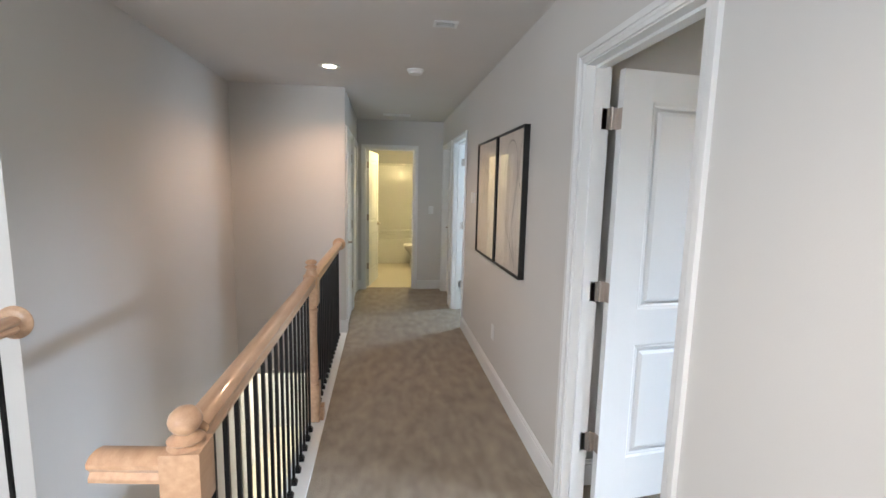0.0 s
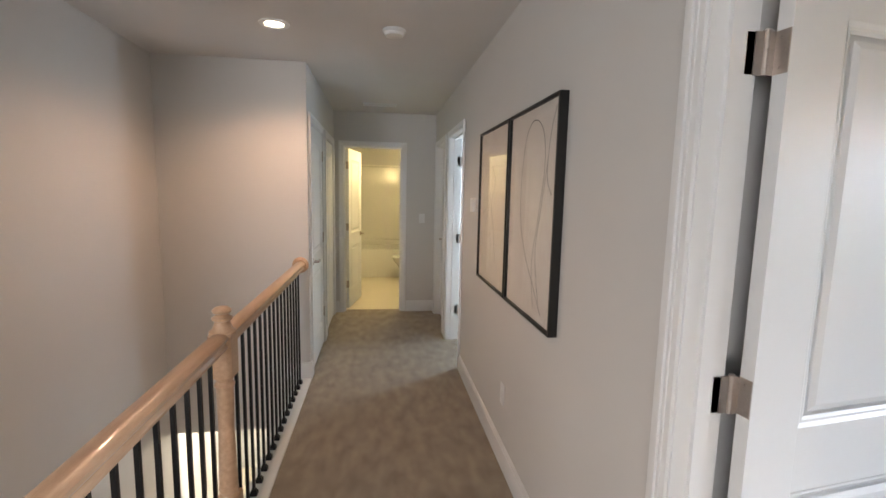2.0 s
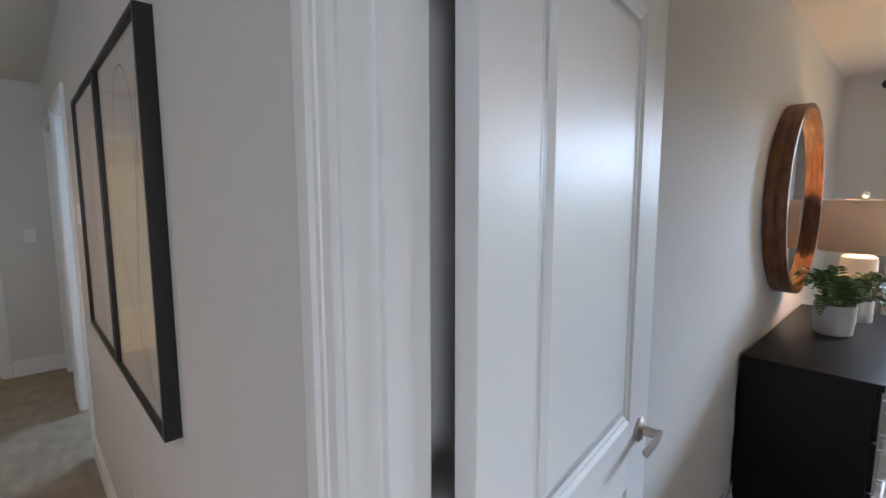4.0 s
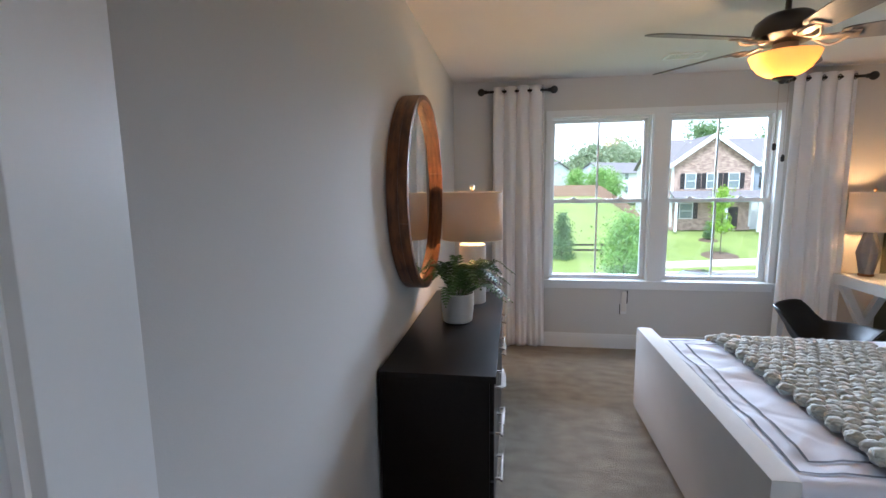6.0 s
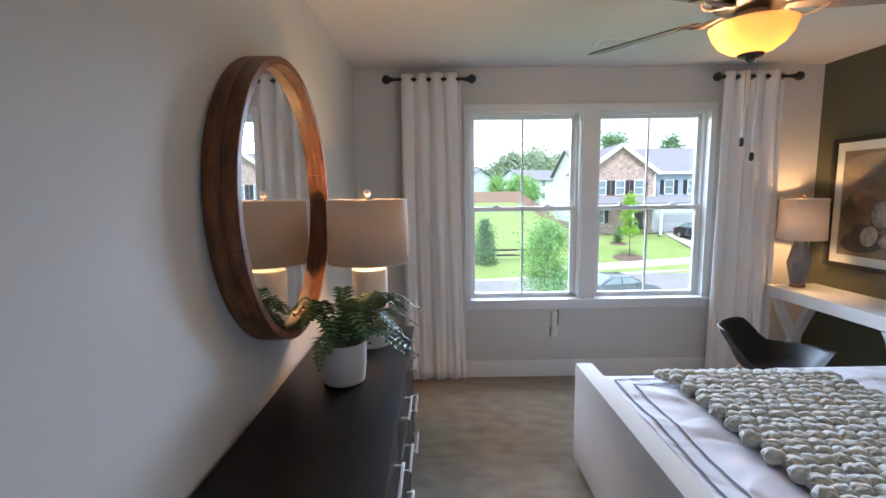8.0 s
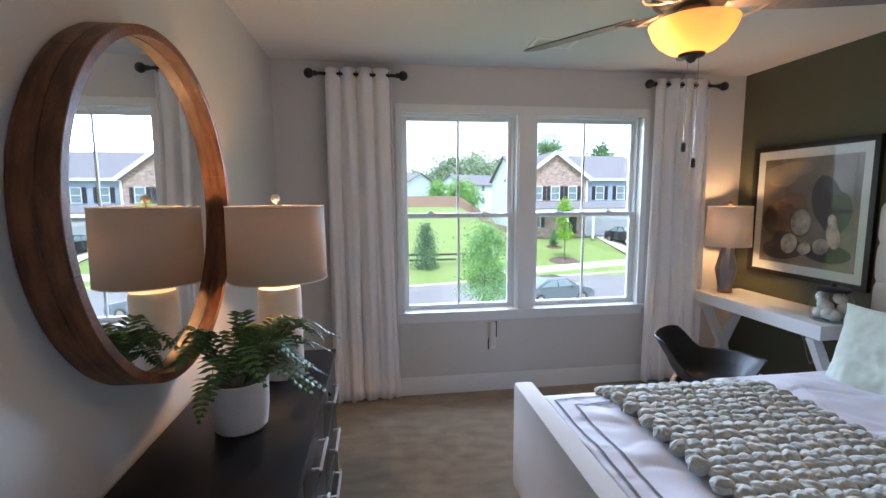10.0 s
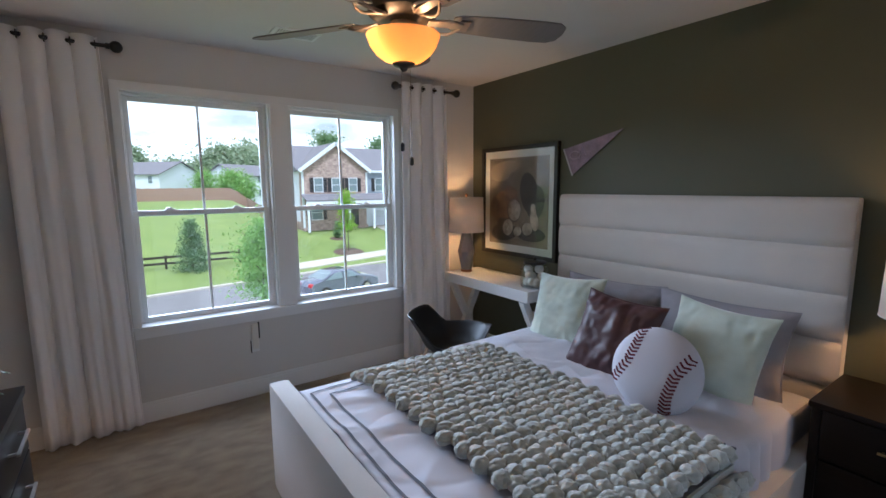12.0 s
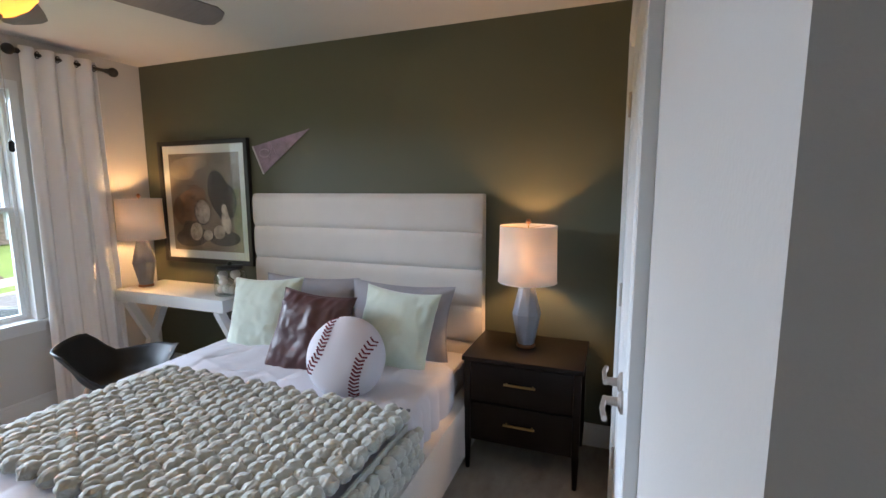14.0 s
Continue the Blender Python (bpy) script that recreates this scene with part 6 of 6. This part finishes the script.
part("front_door", boxes((HXF - 0.04, HXF + 0.02, -18.9, -17.9, G0 + 0.1, G0 + 2.2)), M_SHUTTER, house)
part("foundation", boxes((HXF - 0.04, HXF + 0.0, -20.0, -12.9, G0, G0 + 0.35), (HXF + 1.0, 61, -12.9, -12.86, G0, G0 + 0.9)), M_STONE, house)


def far_house(x, y, z, w, d, h, turn, label):
    hh = thing("house", label, "house", "far houses", at=(x, y, z), turn=turn)
    part("wall", gable_block(-d / 2, d / 2, -w / 2, w / 2, -1.0, h, h + 2.2, "y"), M_SIDING, hh)
    part("roof", roof_planes(-d / 2, d / 2, -w / 2, w / 2, h, h + 2.25, "y"), M_ROOF, hh)
    for k in range(4):
        for zz in (0.9, 3.6):
            house_window(hh, -d / 2, -w / 2 + w * (k + 0.5) / 4, zz, 0.9, 1.3, False)


far_house(104, -2.0, -1.2, 15, 10, 5.2, -48, "distant white two-storey house with grey roof behind the fence")
far_house(108, -20.5, -1.0, 14, 10, 5.0, 30, "distant white gabled house beside the back fence")
far_house(112, 20, -1.0, 15, 10, 5.2, -20, "distant white two-storey house with grey roof behind the fence")

# back fence on the hill
fence = thing("privacy_fence", "brown wooden privacy fence along the top of the lawn", "fence")
board_bm = bmesh.new()
box(board_bm, -0.01, 0.01, -0.14, 0.14, -0.2, 1.45)
board_mesh = finish("board", board_bm, M_FENCE, False)
n = 0
for i in range(150):
    y = 22 - i * 0.285
    x = 64 - 0.22 * max(0, y)
    if y < -11.5:
        break
    b = new("board", board_mesh)
    b.parent, b.location = fence, (x, y, hill(x, y) + 0.02 * math.sin(i * 1.7))
for i in range(100):
    x = 64 - i * 0.285
    if x < 40:
        break
    b = new("board", board_mesh)
    b.parent, b.location, b.rotation_euler = fence, (x, -10.8 + (64 - x) * 0.06, hill(x, -10.8)), (0, 0, math.pi / 2)

low = thing("rail_fence", "low dark two-rail fence running across the lawn", "fence")
for z in (0.28, 0.62):
    part("rail", boxes((39.2, 39.26, -7.5, 40, hill(39.2, 0) + z * 1.25, hill(39.2, 0) + z * 1.25 + 0.16)), M_RAIL, low)
for i in range(20):
    part("post", boxes((39.26, 39.38, -7.4 + i * 2.4, -7.26 + i * 2.4, hill(39.2, 0) - 0.1, hill(39.2, 0) + 1.02)), M_RAIL, low)


def leaf_mesh(name, radius_fn, count, size, material, seed, h0, h1):
    """A crown of many small leaves grouped in clumps, uneven and with gaps."""
    rng = random.Random(seed)
    clumps = []
    for _ in range(max(14, count // 60)):
        v = rng.random()
        z = h0 + (h1 - h0) * v
        a = rng.uniform(0, 2 * math.pi)
        r = radius_fn(v) * rng.uniform(0.35, 1.0)
        clumps.append((r * math.cos(a), r * math.sin(a), z, rng.uniform(0.5, 1.2)))
    V, F = [], []
    for i in range(count):
        cx, cy, cz, cs = clumps[rng.randrange(len(clumps))]
        s = cs * (radius_fn(0.4) * 0.30 + 0.04)
        p = Vector((cx + rng.gauss(0, s), cy + rng.gauss(0, s), cz + rng.gauss(0, s * 0.8)))
        q = Euler((rng.uniform(-1.2, 1.2), rng.uniform(-1.2, 1.2), rng.uniform(0, 6.28))).to_matrix()
        l = size * rng.uniform(0.6, 1.3)
        k = len(V)
        for c in ((-l, 0, 0), (0, -l * 0.5, l * 0.1), (l, 0, 0), (0, l * 0.5, l * 0.1)):
            V.append(tuple(p + q @ Vector(c)))
        F.append((k, k + 1, k + 2, k + 3))
    me = bpy.data.meshes.new(name)
    me.from_pydata(V, [], F)
    me.materials.append(material)
    return me


def tree(label, x, y, z, h, r, material, seed, trunk=0.10, count=2600, size=0.10, low=0.25, shape="oval", group=""):
    t = thing("tree", label, "tree", group, at=(x, y, z))
    bm = bmesh.new()
    rng = random.Random(seed)
    rod(bm, (0, 0, -0.1), (0.05, 0.03, h * 0.75), trunk, 10, trunk * 0.3)
    for i in range(9):
        a = i * 2.4
        z0 = h * (low + 0.06 * i)
        ln = r * rng.uniform(0.5, 0.85)
        rod(bm, (0.02, 0.02, z0), (ln * math.cos(a), ln * math.sin(a), z0 + h * 0.14), trunk * 0.4, 6, trunk * 0.1)
    part("trunk", bm, M_BARK, t)
    fn = (lambda v: r * (1 - v) ** 0.7) if shape == "cone" else (lambda v: r * math.sqrt(max(0.02, 1 - (2 * v - 0.85) ** 2 * 0.8)) * (1 - 0.4 * v))
    c = new("crown", leaf_mesh("crown", fn, count, size, material, seed, h * low, h * 0.97))
    c.parent = t
    return t


tree("young leafy street tree with bright green foliage by the kerb", 20.4, -2.25, RZ, 5.05, 1.0, M_LEAF, 21, 0.06, 7000, 0.07, 0.40)
tree("dark green conical evergreen on the lawn by the low fence", 38.2, -1.7, hill(38.2, 0), 3.5, 1.05, M_LEAF2, 5, 0.06, 5200, 0.085, 0.03, "cone")
tree("slim young tree with lime leaves in a mulch ring", 39.4, -13.8, hill(39.4, -14), 5.6, 0.8, M_LIME, 9, 0.045, 2600, 0.10, 0.38)
tree("small dark shrub in a mulch bed near the house", 44.5, -14.9, hill(44.5, -15), 1.6, 0.5, M_LEAF2, 12, 0.03, 900, 0.09, 0.2)
for mx, my, mr_, lab in ((39.4, -13.8, 1.45, "round brown mulch bed at the foot of a young tree"), (44.5, -14.9, 0.85, "round brown mulch bed round a small shrub")):
    ring = thing("mulch_ring", lab, "mulch bed")
    bm = bmesh.new()
    lathe(bm, [(mr_, -0.08), (mr_ * 0.85, 0.05), (mr_ * 0.2, 0.12)], 28, Matrix.Translation((mx, my, hill(mx, my))) @ pose(0, 0, 0, 0, -7, 0))
    part("mulch", bm, M_MULCH, ring)

# woods on the horizon: one belt of clumps
rng = random.Random(77)
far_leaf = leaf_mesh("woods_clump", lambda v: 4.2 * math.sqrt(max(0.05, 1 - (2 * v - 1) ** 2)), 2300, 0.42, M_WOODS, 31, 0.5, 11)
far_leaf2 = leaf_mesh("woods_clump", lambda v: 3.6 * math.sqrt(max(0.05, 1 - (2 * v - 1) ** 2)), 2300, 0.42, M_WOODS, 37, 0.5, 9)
for i in range(96):
    a = rng.uniform(-0.95, 0.75)
    dist = rng.uniform(120, 165)
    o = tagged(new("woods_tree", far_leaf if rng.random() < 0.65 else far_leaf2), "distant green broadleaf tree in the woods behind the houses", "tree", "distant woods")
    o.location = (6 + dist * math.cos(a), 1 + dist * math.sin(a), -2.5 + rng.uniform(-0.5, 1.0))
    s = rng.uniform(1.0, 1.4)
    o.scale, o.rotation_euler = (s, s, s * rng.uniform(0.85, 1.1)), (0, 0, rng.uniform(0, 6.28))
for i, (x, y) in enumerate(((76, -25.5), (79, -28), (77, -36), (92, -14), (96, -10.5), (99, -17))):
    tree("tall broadleaf tree behind the houses", x, y, -2.5, 12.5 if y < -20 else 6.8, 3.0, M_LEAF2 if y < -20 else M_LEAF, 50 + i, 0.2, 3000, 0.26, 0.3, group="trees behind the house")


def car(label, x, y, z, turn, material, name="car"):
    c = thing(name, label, "car", at=(x, y, z), turn=turn)
    prof = [(-2.2, 0.35), (-2.25, 0.75), (-2.05, 0.98), (-1.55, 1.05), (-0.75, 1.42), (0.35, 1.45), (1.05, 1.05), (1.95, 0.88), (2.22, 0.65), (2.2, 0.32)]
    bm = bmesh.new()
    rows = []
    for s, inset in ((-0.88, 1.0), (-0.80, 1.0), (0, 1.0), (0.80, 1.0), (0.88, 1.0)):
        r = []
        for px_, pz in prof:
            tuck = 1.0 if pz < 0.99 else (0.84 if pz > 1.2 else 0.95)
            zz = pz - (0.05 if abs(s) > 0.85 and pz > 0.6 else 0)
            r.append(bm.verts.new((px_ * (0.985 if abs(s) > 0.85 else 1), s * tuck, zz)))
        rows.append(r)
    for a, b in zip(rows, rows[1:]):
        for i in range(len(prof)):
            bm.faces.new((a[i], a[(i + 1) % len(prof)], b[(i + 1) % len(prof)], b[i]))
    bm.faces.new(rows[0][::-1])
    bm.faces.new(rows[-1])
    part("body", bm, material, c)
    for s in (-1, 1):
        bm = bmesh.new()
        for quad_ in (((-1.35, 1.03), (-0.72, 1.35), (-0.25, 1.37), (-0.25, 1.03)), ((-0.18, 1.03), (-0.18, 1.37), (0.33, 1.38), (0.90, 1.03))):
            vs = [bm.verts.new((px_, s * (0.875 - 0.36 * max(0, pz - 1.03) * 1.0), pz)) for px_, pz in quad_]
            bm.faces.new(vs)
        part("side_window", bm, M_DARKGLASS, c, smooth=False)
        part("door_mirror", boxes((0.62, 0.80, s * 0.9 - 0.06, s * 0.9 + 0.06, 0.95, 1.08), bevel=0.02), material, c)
        part("tail_lamp", boxes((-2.26, -2.0, s * 0.70 - 0.14, s * 0.70 + 0.14, 0.74, 0.92), bevel=0.02), M_TAIL, c)
        part("headlamp", boxes((1.95, 2.2, s * 0.66 - 0.15, s * 0.66 + 0.15, 0.60, 0.76), bevel=0.03), M_DARKGLASS, c)
    bm = bmesh.new()
    vs = [bm.verts.new(p) for p in ((0.40, -0.66, 1.445), (0.40, 0.66, 1.445), (1.02, 0.78, 1.075), (1.02, -0.78, 1.075))]
    bm.faces.new(vs)
    vs = [bm.verts.new(p) for p in ((-0.80, -0.66, 1.415), (-0.80, 0.66, 1.415), (-1.50, 0.78, 1.075), (-1.50, -0.78, 1.075))]
    bm.faces.new(vs)
    part("windscreen", bm, M_DARKGLASS, c, smooth=False)
    for wx in (-1.35, 1.35):
        for s in (-1, 1):
            bm = bmesh.new()
            lathe(bm, [(0.2, -0.1), (0.32, -0.11), (0.335, 0), (0.32, 0.11), (0.2, 0.1)], 28, pose(wx, s * 0.80, 0.335, 90, 0, 0))
            w_ = part("wheel", bm, M_TYRE, c)
            bm = bmesh.new()
            lathe(bm, [(0.20, 0.0), (0.20, 0.02), (0.05, 0.03)], 20, pose(wx, s * 0.895, 0.335, -90 * s, 0, 0))
            part("rim", bm, M_NICKEL, w_)
    return c


car("parked slate-blue sedan at the near kerb of the street", 27.4, -8.0, RZ + 0.012, -80, M_CARBLUE)
car("parked black sport utility vehicle on the driveway", 45.0, -22.6, hill(45, -22) + 0.08, 188, M_CARBLACK).scale = (1.0, 1.02, 1.18)
